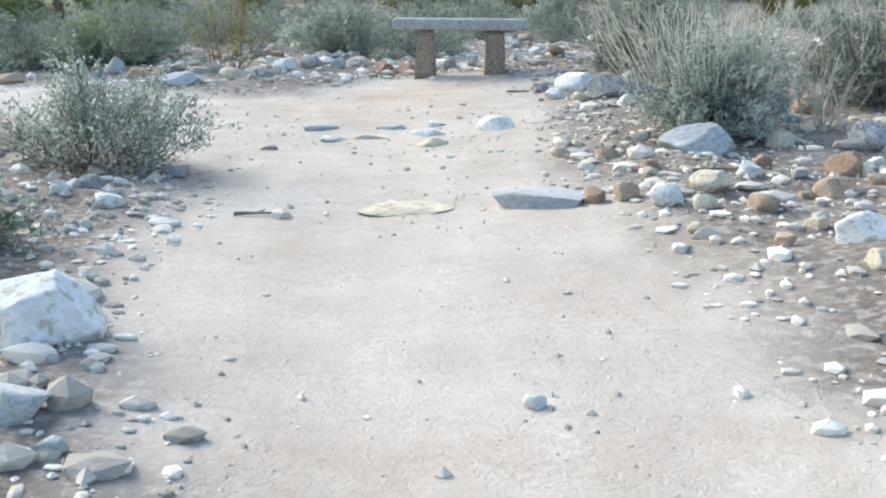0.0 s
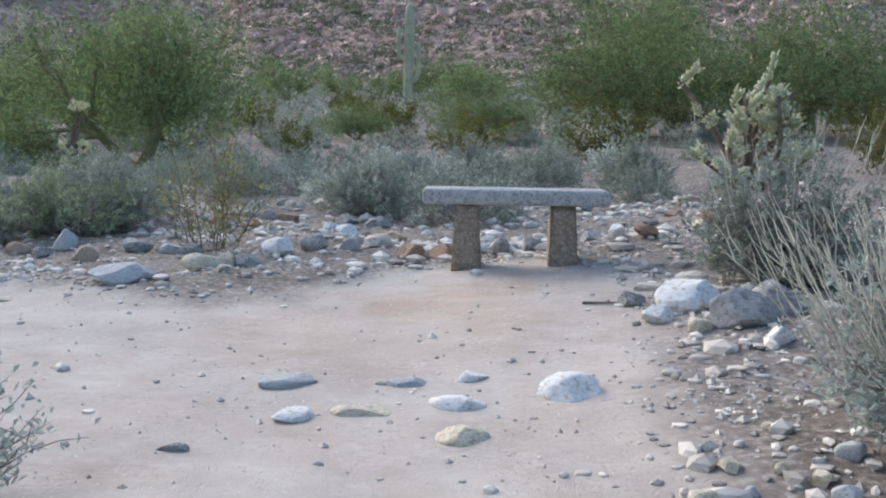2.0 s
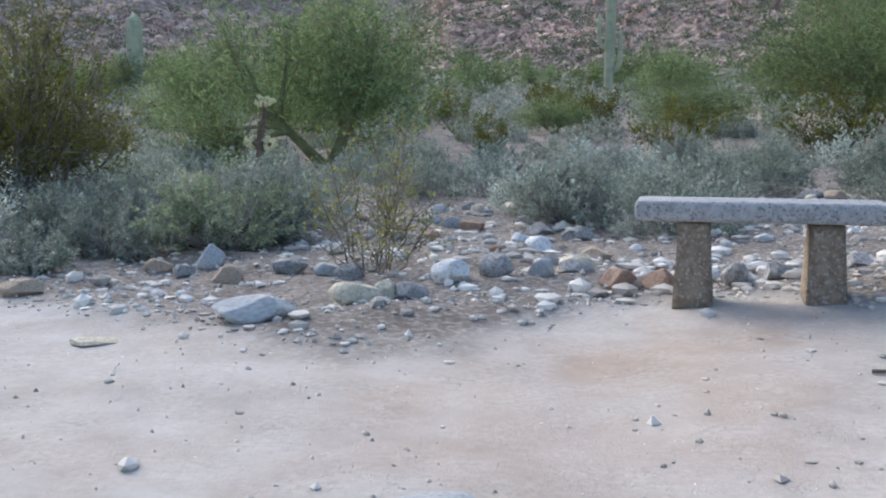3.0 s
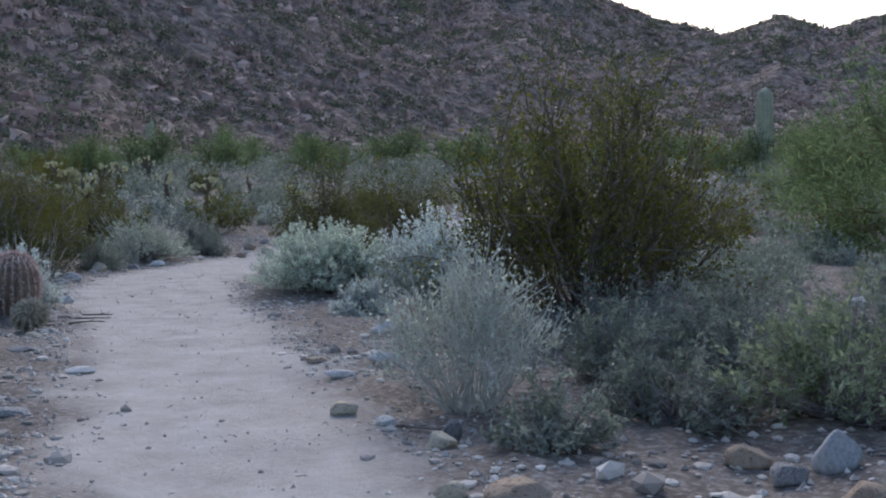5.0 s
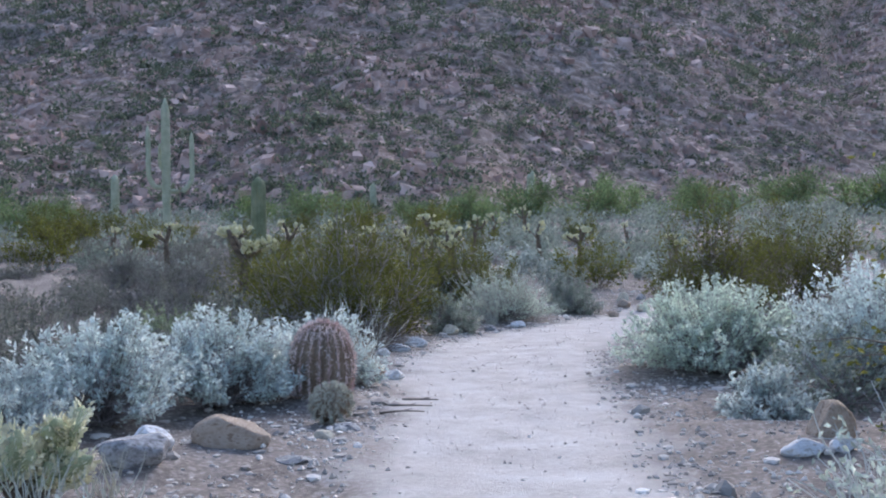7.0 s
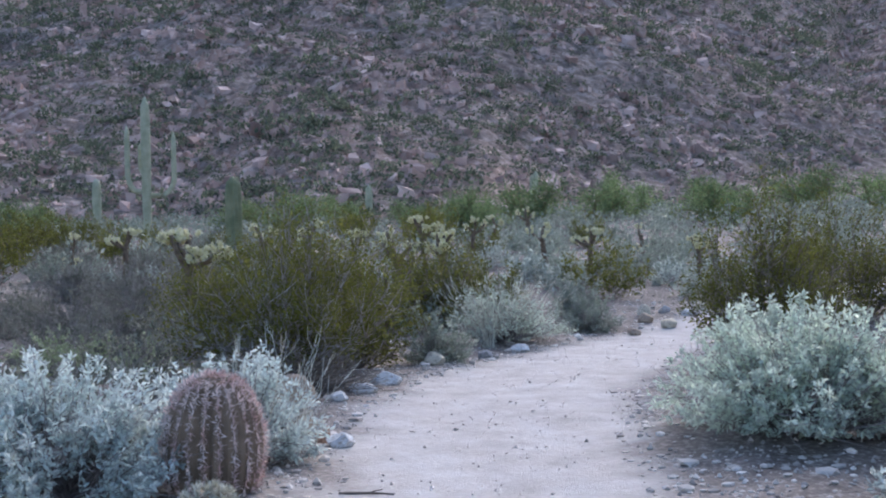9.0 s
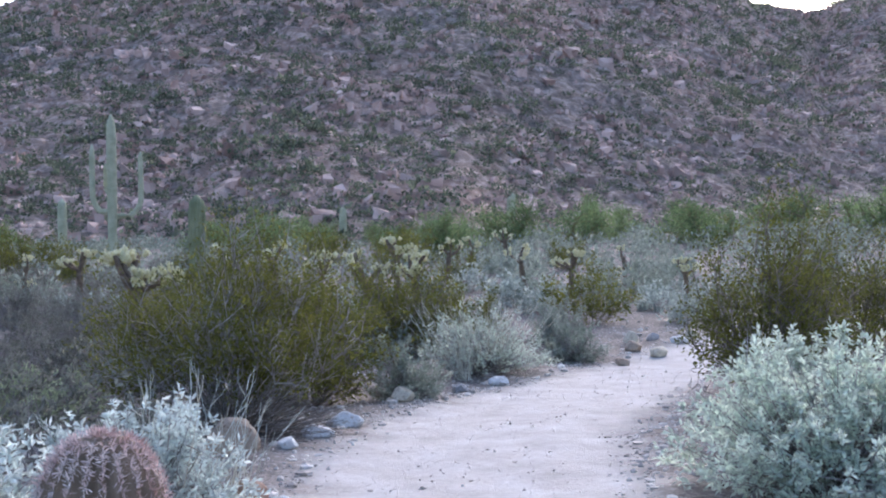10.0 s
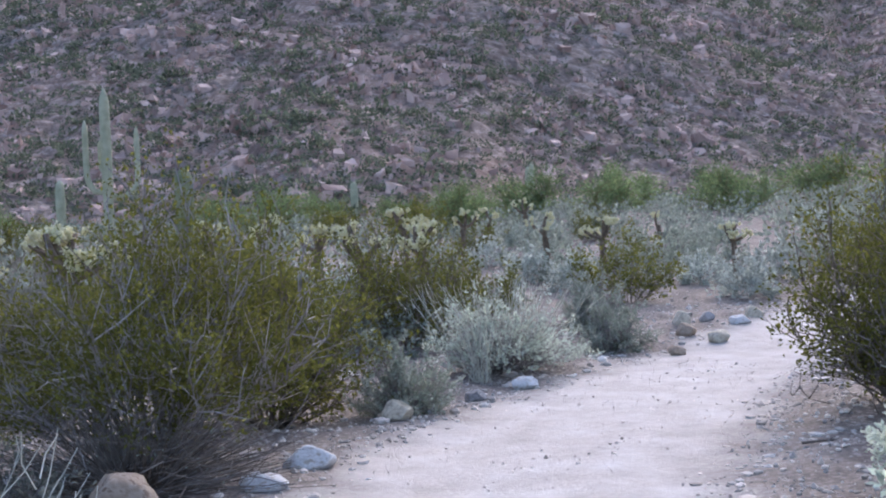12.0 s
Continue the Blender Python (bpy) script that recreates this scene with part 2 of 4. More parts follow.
def level(px, py):
    """The smooth lie of the land."""
    px, py = np.asarray(px, float), np.asarray(py, float)
    w = 1 / (1 + np.exp(-np.clip((px + 3) / 0.8, -40, 40)))
    a = np.interp(py, [-6, -1, 0, 2, 4, 6, 8, 10, 13, 20], [-0.75, -0.43, -0.37, -0.23, -0.145, -0.11, -0.06, 0.06, 0.04, 0.0]) + 0.07 * np.clip(px - 0.5, -0.5, 4)
    d = np.hypot(px + 6, py - 10)
    return w * a + (1 - w) * -0.09 + 0.065 * np.clip(d - 17, 0, 90)


def bumps(px, py, *waves):
    """Sum of noises, each of (size, frequency), at many places."""
    return np.array([sum(s * noise.noise((a * f, b * f, 0.0)) for s, f in waves) for a, b in zip(px.tolist(), py.tolist())])


def soils(px, py):
    """The ground's height with its unevenness, at many places."""
    inside = np.maximum(reach(px, py, TRAIL), reach(px, py, CLEARING))
    k = np.clip(0.35 - inside * 1.2, 0, 1)
    return level(px, py) + (0.03 + bumps(px, py, (0.10, 0.7), (0.05, 2.1), (0.025, 5.3))) * k + bumps(px, py, (0.018, 1.3), (0.008, 4.0))


def soil(px, py):
    return float(soils(np.array([px]), np.array([py]))[0])


def put_mesh(name, verts, faces, material, parent=None, smooth=False):
    me = bpy.data.meshes.new(name)
    me.from_pydata(np.asarray(verts, float).tolist(), [], faces.tolist() if isinstance(faces, np.ndarray) else faces)
    me.materials.append(material)
    if smooth:
        me.polygons.foreach_set("use_smooth", np.ones(len(me.polygons), bool))
    me.update()
    ob = new(name, me)
    ob.parent = parent
    return ob


def part(name, bm, material, parent, label=""):
    me = bpy.data.meshes.new(name)
    bm.to_mesh(me)
    bm.free()
    me.materials.append(material)
    me.polygons.foreach_set("use_smooth", np.ones(len(me.polygons), bool))
    ob = new(name, me)
    ob.parent = parent
    return tagged(ob, label)


# ---- ground ----
def build_ground():
    far = 1.0 * 1.27 ** np.arange(1, 33)
    xs = np.concatenate([-23 - far[::-1], np.arange(-23, 5.01, 0.11), 5 + far])
    ys = np.concatenate([-2.5 - far[::-1], np.arange(-2.5, 24.01, 0.11), 24 + far])
    gx, gy = np.meshgrid(xs, ys)
    z = soils(gx.ravel(), gy.ravel())
    verts = np.stack([gx.ravel(), gy.ravel(), z], 1)
    nx, ny = len(xs), len(ys)
    i = (np.arange(ny - 1)[:, None] * nx + np.arange(nx - 1)).ravel()
    ob = put_mesh("ground", verts, np.stack([i, i + 1, i + nx + 1, i + nx], 1), M_soil, smooth=True)
    wob = bumps(verts[:, 0] + 40, verts[:, 1], (0.28, 1.7), (0.14, 6.0))
    t = reach(verts[:, 0], verts[:, 1], TRAIL)
    c = reach(verts[:, 0], verts[:, 1], CLEARING)
    m = np.clip((np.maximum(t, c) + wob) / 0.45 + 0.35, 0, 1)
    at = ob.data.attributes.new("trail", "FLOAT", "POINT")
    at.data.foreach_set("value", m.astype(np.float32))
    r = np.clip((c + wob * 2 - 0.1) / 0.9, 0, 1) * np.clip((verts[:, 1] - 6.0) / 3.0, 0, 1)
    r = np.maximum(r, 0.6 * np.clip((verts[:, 0] + 4.0) / 3.0, 0, 1) * (verts[:, 1] < 9.5) * (0.75 + wob))
    at = ob.data.attributes.new("reddish", "FLOAT", "POINT")
    at.data.foreach_set("value", r.astype(np.float32))
    return tagged(ob, "pale sandy trail through stony brown desert soil", "ground", kind="structure")


build_ground()

# ---- hills ----
HILL_AZ = [-180, -120, -90, -60, -35, -20, -10, 0, 7.4, 10, 11, 12.65, 14.6, 16.6, 19.1, 19.6, 20.8, 23.4, 24.75, 27, 29.8, 33.3, 35.5, 37.5, 39.9, 42.2, 44.25, 47.4, 51.9, 56, 62, 70, 77.7, 81.5, 84.7, 90, 100, 120, 180]
HILL_EL = [2, 2.5, 3, 5, 9, 10.5, 10, 8.6, 7.4, 6.95, 6.85, 6.4, 7.1, 7.6, 7.27, 8.26, 8.8, 8.5, 8.2, 9.0, 8.15, 9.15, 10.1, 11.4, 13.05, 12.8, 12.2, 13.2, 15.7, 17.1, 18.1, 17.6, 16.0, 15.35, 13.9, 12.2, 10, 6, 2]
HUB = (-4.0, 9.0)


def hill_height(az, s):
    """Height at bearing az (degrees, to the left of +y) and s from the foot (0) to the crest (1), with the distance."""
    foot = np.interp(az, [-180, -40, -10, 15, 30, 42, 48, 55, 62, 70, 78, 90, 180], [130, 110, 105, 130, 120, 110, 92, 84, 66, 62, 72, 70, 130])
    crest = np.interp(az, [-180, -40, 0, 11, 13, 16, 19, 24, 35, 41, 44.2, 45, 60, 80, 90, 180], [300, 280, 270, 290, 420, 430, 330, 320, 300, 280, 300, 260, 235, 240, 250, 300])
    el = np.interp(az, HILL_AZ, HILL_EL)
    r = foot + s * (crest - foot)
    top = crest * np.tan(np.radians(el)) + 1.2
    start = 0.065 * np.clip(foot - 17, 0, 90) - 1.2
    return r, start + (top - start) * np.where(s <= 1, np.maximum(s, 0) ** 1.12 + np.minimum(s, 0) * 0.5, 1 - (s - 1) * 1.6)


def build_hills():
    az = np.concatenate([np.arange(-180, -30, 3.0), np.arange(-30, 96, 0.3), np.arange(96, 181, 3.0)])
    s = np.concatenate([np.linspace(-0.08, 1, 130), np.linspace(1.03, 1.6, 8)])
    A, S = np.meshgrid(az, s)
    r, z = hill_height(A, S)
    x, y = HUB[0] - r * np.sin(np.radians(A)), HUB[1] + r * np.cos(np.radians(A))
    amp = np.clip(S, 0, 1) * np.clip(1.15 - S, 0.05, 1)
    d = np.array([noise.fractal(Vector((a * 0.016, b * 0.016, 0)), 1.0, 2.0, 5) * 17 + noise.noise(Vector((a * 0.11, b * 0.11, 4))) * 3.0
                  for a, b in zip(x.ravel(), y.ravel())]).reshape(x.shape)
    e = np.array([noise.noise(Vector((a * 0.45, b * 0.45, 2))) + 0.6 * noise.noise(Vector((a * 0.9, b * 0.9, 7))) for a, b in zip(x.ravel(), y.ravel())]).reshape(x.shape)
    z = z + d * amp + e * 0.55 * np.clip(S * 8, 0, 1)
    ns, na = x.shape
    i = (np.arange(ns - 1)[:, None] * na + np.arange(na - 1)).ravel()
    ob = put_mesh("mountain", np.stack([x.ravel(), y.ravel(), z.ravel()], 1), np.stack([i, i + na, i + na + 1, i + 1], 1), M_mountain, smooth=False)
    tagged(ob, "rocky purple-brown desert mountainside dotted with shrubs", "mountain", kind="structure")
    return az, s, x, y, z


hill_grid = build_hills()


def hill_point(az, s):
    ga, gs, gx, gy, gz = hill_grid
    j, i = np.clip(np.searchsorted(ga, az), 1, len(ga) - 1), np.clip(np.searchsorted(gs, s), 1, len(gs) - 1)
    u, v = (az - ga[j - 1]) / (ga[j] - ga[j - 1]), (s - gs[i - 1]) / (gs[i] - gs[i - 1])
    mixed = []
    for q in (gx, gy, gz):
        mixed.append((q[i - 1, j - 1] * (1 - u) + q[i - 1, j] * u) * (1 - v) + (q[i, j - 1] * (1 - u) + q[i, j] * u) * v)
    return np.stack(mixed, -1)


# ---- shapes shared by plants ----
def unit(v):
    return v / np.maximum(np.linalg.norm(v, axis=-1, keepdims=True), 1e-9)


def leaf_quads(rng, c, d, length, width, fold=0.25):
    """A folded, pointed leaf at each place c along each way d."""
    c, d = np.asarray(c), unit(np.asarray(d))
    side = unit(np.cross(d, rng.normal(size=d.shape)))
    up = np.cross(side, d)
    ln = np.reshape(length, (-1, 1)) * np.ones((len(c), 1))
    wd = np.reshape(width, (-1, 1)) * np.ones((len(c), 1))
    v = np.stack([c, c + d * ln * 0.55 + side * wd / 2 + up * wd * fold, c + d * ln, c + d * ln * 0.55 - side * wd / 2 + up * wd * fold], 1).reshape(-1, 3)
    return v, np.arange(len(v)).reshape(-1, 4)


def tube(pts, r0, r1, sides=4):
    pts = np.asarray(pts, float)
    n = len(pts)
    t = unit(np.gradient(pts, axis=0))
    a = unit(np.cross(t, np.array([0.31, 0.95, 0.05]) + 0 * t))
    b = np.cross(t, a)
    r = np.linspace(r0, r1, n)[:, None, None]
    ang = np.arange(sides) * 2 * np.pi / sides
    v = pts[:, None] + r * (a[:, None] * np.cos(ang)[None, :, None] + b[:, None] * np.sin(ang)[None, :, None])
    f = []
    for i in range(n - 1):
        for k in range(sides):
            k2 = (k + 1) % sides
            f.append((i * sides + k, i * sides + k2, (i + 1) * sides + k2, (i + 1) * sides + k))
    f.append(tuple(range((n - 1) * sides, n * sides)))
    return v.reshape(-1, 3), f


def gather(pieces):
    vs, fs, o = [], [], 0
    for v, f in pieces:
        vs.append(v)
        fs.extend([tuple([q + o for q in face]) for face in f])
        o += len(v)
    return np.concatenate(vs), fs


def arc(p, q, rng, bend=0.12, n=5):
    s = np.linspace(0, 1, n)[:, None]
    p, q = np.asarray(p), np.asarray(q)
    lift = rng.normal(size=3) * bend * np.linalg.norm(q - p)
    return p + (q - p) * s + lift * (s * (1 - s)) * 2


def thing(name, label, category, group=""):
    return tagged(new(name), label, category, group)


# ---- kinds of plant ----
def shrub(name, label, seed, wide, tall, tips, per_tip, leaf, leaf_w, leaf_m, stem_m, twigs=0.35, stalks=0, open_top=0.0, stem_r=0.006, group="", category="shrub", inner=0.35, skirt=-0.08, lumps=0):
    """A low desert shrub: stems from one root, and tufts of leaves at the ends of them, gathered in lumps."""
    rng = np.random.default_rng(seed)
    u = rng.uniform(0, 2 * np.pi, tips)
    ph = np.arccos(rng.uniform(skirt, 1, tips))
    bulge = 1.0
    if lumps:
        hu, hp, hr = rng.uniform(0, 2 * np.pi, lumps), np.arccos(rng.uniform(skirt, 1, lumps)), rng.uniform(0.93, 1.05, lumps)
        k = rng.integers(0, lumps, tips)
        spread = 0.9 / math.sqrt(lumps)
        du, dp = rng.normal(size=tips) * spread * 1.3, rng.normal(size=tips) * spread
        u, ph = hu[k] + du, np.clip(hp[k] + dp, 0, math.acos(skirt))
        bulge = hr[k] * (1.03 - 0.12 * np.minimum((du ** 2 + dp ** 2) / spread ** 2, 2.5))
    lob = np.array([(0.96 if lumps else 0.82) + (0.14 if lumps else 0.30) * noise.noise(Vector((math.cos(a) * 2.1 + seed * 3.7, math.sin(a) * 2.1, p * 2.2))) for a, p in zip(u, ph)])
    rad = lob * bulge * (1 - inner * rng.random(tips) ** 1.6)
    end = np.stack([np.cos(u) * np.sin(ph) * wide / 2 * rad * 1.1, np.sin(u) * np.sin(ph) * wide / 2 * rad * 1.1, np.maximum(0.05, tall * (0.13 + 0.87 * np.cos(ph)) * rad * 1.08)], 1)
    end[:, 2] += np.abs(rng.normal(size=tips)) * open_top * tall
    root = thing(name, label, category, group)
    stems = []
    for k in range(int(tips * twigs)):
        base = np.array([*rng.normal(size=2) * wide * 0.04, 0.0])
        mid = end[k] * np.array([0.55, 0.55, 0.45])
        s = np.linspace(0, 1, 5)[:, None]
        pts = base * (1 - s) ** 2 + 2 * mid * s * (1 - s) + end[k] * s ** 2 + rng.normal(size=(5, 3)) * 0.012
        stems.append(tube(pts, stem_r * rng.uniform(0.7, 1.4), stem_r * 0.3, 3))
        if k % 2 == 0:
            q = pts[3] + rng.normal(size=3) * np.array([0.12, 0.12, 0.08]) * wide
            q[2] = max(0.03, q[2])
            stems.append(tube(arc(pts[3], q, rng, 0.12, 3), stem_r * 0.6, stem_r * 0.2, 3))
    v, f = gather(stems)
    tagged(put_mesh("twigwork", v, f, stem_m, root), kind="stuff" if name == "dry_twigs" else "")
    out = unit(end + np.array([0, 0, 0.25 * tall]))
    c = np.repeat(end, per_tip, 0)
    d = unit(np.repeat(out, per_tip, 0) * (0.45 if lumps else 0.75) + rng.normal(size=(tips * per_tip, 3)) * 0.62)
    c = c - np.repeat(out, per_tip, 0) * rng.random((len(c), 1)) * leaf * 1.8
    c[:, 2] = np.maximum(c[:, 2], 0.02)
    v, f = leaf_quads(rng, c, d, leaf * rng.uniform(0.6, 1.25, len(c)), leaf_w * rng.uniform(0.7, 1.2, len(c)))
    put_mesh("foliage", v, f, leaf_m, root)
    if stalks:
        st = []
        for k in range(stalks):
            a, rr = rng.uniform(0, 2 * np.pi), wide * 0.42 * math.sqrt(rng.random())
            p = np.array([math.cos(a) * rr, math.sin(a) * rr, tall * 0.45])
            q = p + np.array([math.cos(a) * rr * 0.45 + rng.normal() * 0.07, math.sin(a) * rr * 0.45 + rng.normal() * 0.07, tall * rng.uniform(0.35, 0.72)])
            st.append(tube(arc(p, q, rng, 0.06), 0.0028, 0.0013, 3))
            for b in range(2):
                m0 = p + (q - p) * rng.uniform(0.5, 0.9)
                st.append(tube(arc(m0, m0 + (q - p) * 0.25 + rng.normal(size=3) * 0.03, rng, 0.1, 3), 0.0025, 0.0015, 3))
        v, f = gather(st)
        tagged(put_mesh("stalk_tuft", v, f, M_straw, root), "pale straw-coloured dry flower stalks", kind="stuff")
    return root


def creosote(name, label, seed, wide, tall, stems_n, leaves_n, leaf=0.03, group="", leaf_m=None, stem_m=None, low=0.25, side=9, thick=1.0, category="bush"):
    """Many thin stems that fan upwards from one root, wispy with small leaves on the outer half."""
    rng = np.random.default_rng(seed)
    root = thing(name, label, category, group)
    stem, cs, ds = [], [], []
    per = max(1, leaves_n // (stems_n * side))
    for k in range(stems_n):
        a = rng.uniform(0, 2 * np.pi)
        lean = math.sqrt(rng.random())
        hh = tall * (1 - 0.55 * lean ** 2) * rng.uniform(0.5, 1.06)
        q = np.array([math.cos(a) * lean * wide / 2, math.sin(a) * lean * wide / 2, hh])
        base = np.array([math.cos(a) * 0.10, math.sin(a) * 0.10, -0.03])
        s = np.linspace(0, 1, 8)[:, None]
        mid = q * np.array([0.62, 0.62, 0.42])
        pts = base * (1 - s) ** 2 + 2 * mid * s * (1 - s) + q * s ** 2 + rng.normal(size=(8, 3)) * 0.014 * tall
        pts[0] = base
        stem.append(tube(pts, 0.006 * tall * thick, 0.0015 * tall * thick, 3))
        for j in range(side):
            f0 = rng.uniform(low, 1.0)
            i = min(6, int(f0 * 7))
            p0 = pts[i] + (pts[i + 1] - pts[i]) * rng.random()
            way = unit(unit(pts[i + 1] - pts[i]) * 0.8 + rng.normal(size=3) * 0.6 + np.array([0, 0, 0.35]))
            ln = tall * rng.uniform(0.12, 0.30)
            q2 = p0 + way * ln
            stem.append(tube(arc(p0, q2, rng, 0.15, 3), 0.0035 * tall * thick, 0.0012 * tall * thick, 3))
            w = rng.random((per, 1)) ** 0.7
            cs.append(p0 + way * ln * w + rng.normal(size=(per, 3)) * 0.03 * tall)
            ds.append(way * 0.8 + rng.normal(size=(per, 3)) * 0.7)
    for k in range(stems_n // 2):
        a = rng.uniform(0, 2 * np.pi)
        q = np.array([math.cos(a) * wide * rng.uniform(0.25, 0.5), math.sin(a) * wide * rng.uniform(0.25, 0.5), tall * rng.uniform(0.08, 0.4)])
        pts = arc((math.cos(a) * 0.1, math.sin(a) * 0.1, 0.02), q, rng, 0.35, 6)
        pts[:, 2] = np.maximum(pts[:, 2], 0.01)
        stem.append(tube(pts, 0.004 * tall, 0.0015 * tall, 3))
        for j in range(2):
            p0 = pts[3 + j]
            q2 = p0 + unit(rng.normal(size=3) + np.array([0, 0, 0.4])) * tall * 0.14
            stem.append(tube(arc(p0, q2, rng, 0.3, 4), 0.0025 * tall, 0.001 * tall, 3))
    v, f = gather(stem)
    put_mesh("twigwork", v, f, stem_m or M_dark, root)
    c, d = np.concatenate(cs), np.concatenate(ds)
    v, f = leaf_quads(rng, c, d, leaf * rng.uniform(0.6, 1.3, len(c)), leaf * 0.5 * rng.uniform(0.7, 1.3, len(c)))
    put_mesh("foliage", v, f, leaf_m or M_olive, root)
    return root


def palo_verde(label, seed, wide, tall, twigs_n, deep=4, big=1.0):
    """A spreading green-barked desert tree, leafless twigs and tiny leaves in a feathery crown."""
    rng = np.random.default_rng(seed)
    root = thing("palo_verde_tree", label, "tree")
    limbs, ends = [], []

    def grow(p, way, ln, r, depth):
        q = p + way * ln
        limbs.append(tube(arc(p, q, rng, 0.14, 4), r, r * 0.5, 5 if depth < 2 else 3))
        if depth == deep:
            ends.append((p, q))
            return
        for _ in range(3 if depth else 5):
            w = unit(way * 0.75 + rng.normal(size=3) * 0.55 + np.array([0, 0, 0.10]))
            w[:2] *= 1.0 + 0.25 * (wide / tall - 1)
            grow(p + (q - p) * rng.uniform(0.65, 1.0), unit(w), ln * rng.uniform(0.62, 0.88), r * 0.5, depth + 1)

    for _ in range(3):
        grow(np.array([*rng.normal(size=2) * 0.12, -0.1]), unit(np.array([*rng.normal(size=2) * 0.45, 1.0])), tall * 0.24, 0.022 * tall, 0)
    pts = np.array([q for _, q in ends])
    size = np.array([wide / 2 / np.percentile(np.abs(pts[:, 0]), 97), wide / 2 / np.percentile(np.abs(pts[:, 1]), 97), tall * 0.96 / np.percentile(pts[:, 2], 98)])
    v, f = gather(limbs)
    put_mesh("trunk", v * size, f, M_verdebark, root)
    k = rng.integers(0, len(ends), twigs_n)
    p, q = np.array([e[0] for e in ends])[k] * size, np.array([e[1] for e in ends])[k] * size
    c = p + (q - p) * rng.random((twigs_n, 1)) * 1.15 + rng.normal(size=(twigs_n, 3)) * 0.085 * tall
    c[:, 2] = np.where(rng.random(twigs_n) < 0.25, c[:, 2] * 0.55, c[:, 2])
    c[:, 2] = np.maximum(c[:, 2], 0.05 * tall)
    soft = rng.random(twigs_n) < 0.25
    ball = unit(rng.normal(size=(twigs_n, 3))) * rng.random((twigs_n, 1)) ** 0.45
    lump = np.array([0.8 + 0.45 * noise.noise(Vector(b) * 2.2 + Vector((seed, 0, 0))) for b in ball.tolist()])[:, None]
    c = np.where(soft[:, None], ball * lump * np.array([wide * 0.5, wide * 0.5, tall * 0.44]) + np.array([0, 0, tall * 0.47]), c)
    c[:, 2] = np.maximum(c[:, 2], 0.05 * tall)
    d = unit(q - p) * 0.7 + rng.normal(size=(twigs_n, 3)) * 0.55 + np.array([0, 0, 0.2])
    v, f = leaf_quads(rng, c, d, big * 0.045 * tall * rng.uniform(0.4, 1.4, twigs_n), big * 0.008 * tall * rng.uniform(0.6, 1.4, twigs_n))
    put_mesh("crown", v, f, M_verde, root)
    return root


def ribbed(pts, radii, ribs, depth=0.14):
    """A fluted column along pts."""
    pts = np.asarray(pts, float)
    t = unit(np.gradient(pts, axis=0))
    a = unit(np.cross(t, np.array([0.2, 1.0, 0.1]) + 0 * t))
    b = np.cross(t, a)
    k = ribs * 4
    ang = np.arange(k) * 2 * np.pi / k
    wave = 1 - depth * (0.5 - 0.5 * np.cos(ang * ribs)) ** 1.5
    r = np.asarray(radii)[:, None, None] * wave[None, :, None]
    v = (pts[:, None] + r * (a[:, None] * np.cos(ang)[None, :, None] + b[:, None] * np.sin(ang)[None, :, None])).reshape(-1, 3)
    f = [(i * k + j, i * k + (j + 1) % k, (i + 1) * k + (j + 1) % k, (i + 1) * k + j) for i in range(len(pts) - 1) for j in range(k)]
    f.append(tuple(range((len(pts) - 1) * k, len(pts) * k)))
    return v, f


def saguaro(label, x, y, z, tall, radius, arms=(), skin=None):
    root = thing("saguaro_cactus", label, "cactus", "saguaros below the hill")
    s = np.linspace(0, 1, 18)
    v, f = ribbed(np.stack([0.02 * tall * np.sin(s * 2), 0 * s, s * tall - 0.2], 1), radius * np.clip(np.sqrt(np.clip(1 - ((s - 0.9) / 0.102).clip(0) ** 2, 0.02, 1)) * (0.82 + 0.3 * np.sin(s * 2.6)), 0.02, 9), 14)
    put_mesh("trunk", v, f, skin or M_cactus, root, smooth=True)
    for angle, h0, out, up, rr in arms:
        a = radians(angle)
        s = np.linspace(0, 1, 16)
        reach_out = out * np.clip(np.sin(np.clip(s * 2.2, 0, 1) * np.pi / 2), 0, 1)
        height = h0 + up * np.clip(s - 0.18, 0, 1) ** 1.2 / 0.82 ** 1.2
        v, f = ribbed(np.stack([math.cos(a) * reach_out, math.sin(a) * reach_out, height], 1), rr * np.sqrt(np.clip(1 - ((s - 0.86) / 0.142).clip(0) ** 2, 0.02, 1)), 10)
        put_mesh("arm", v, f, M_cactus, root, smooth=True)
    root.matrix_basis = pose(x, y, z)
    return root


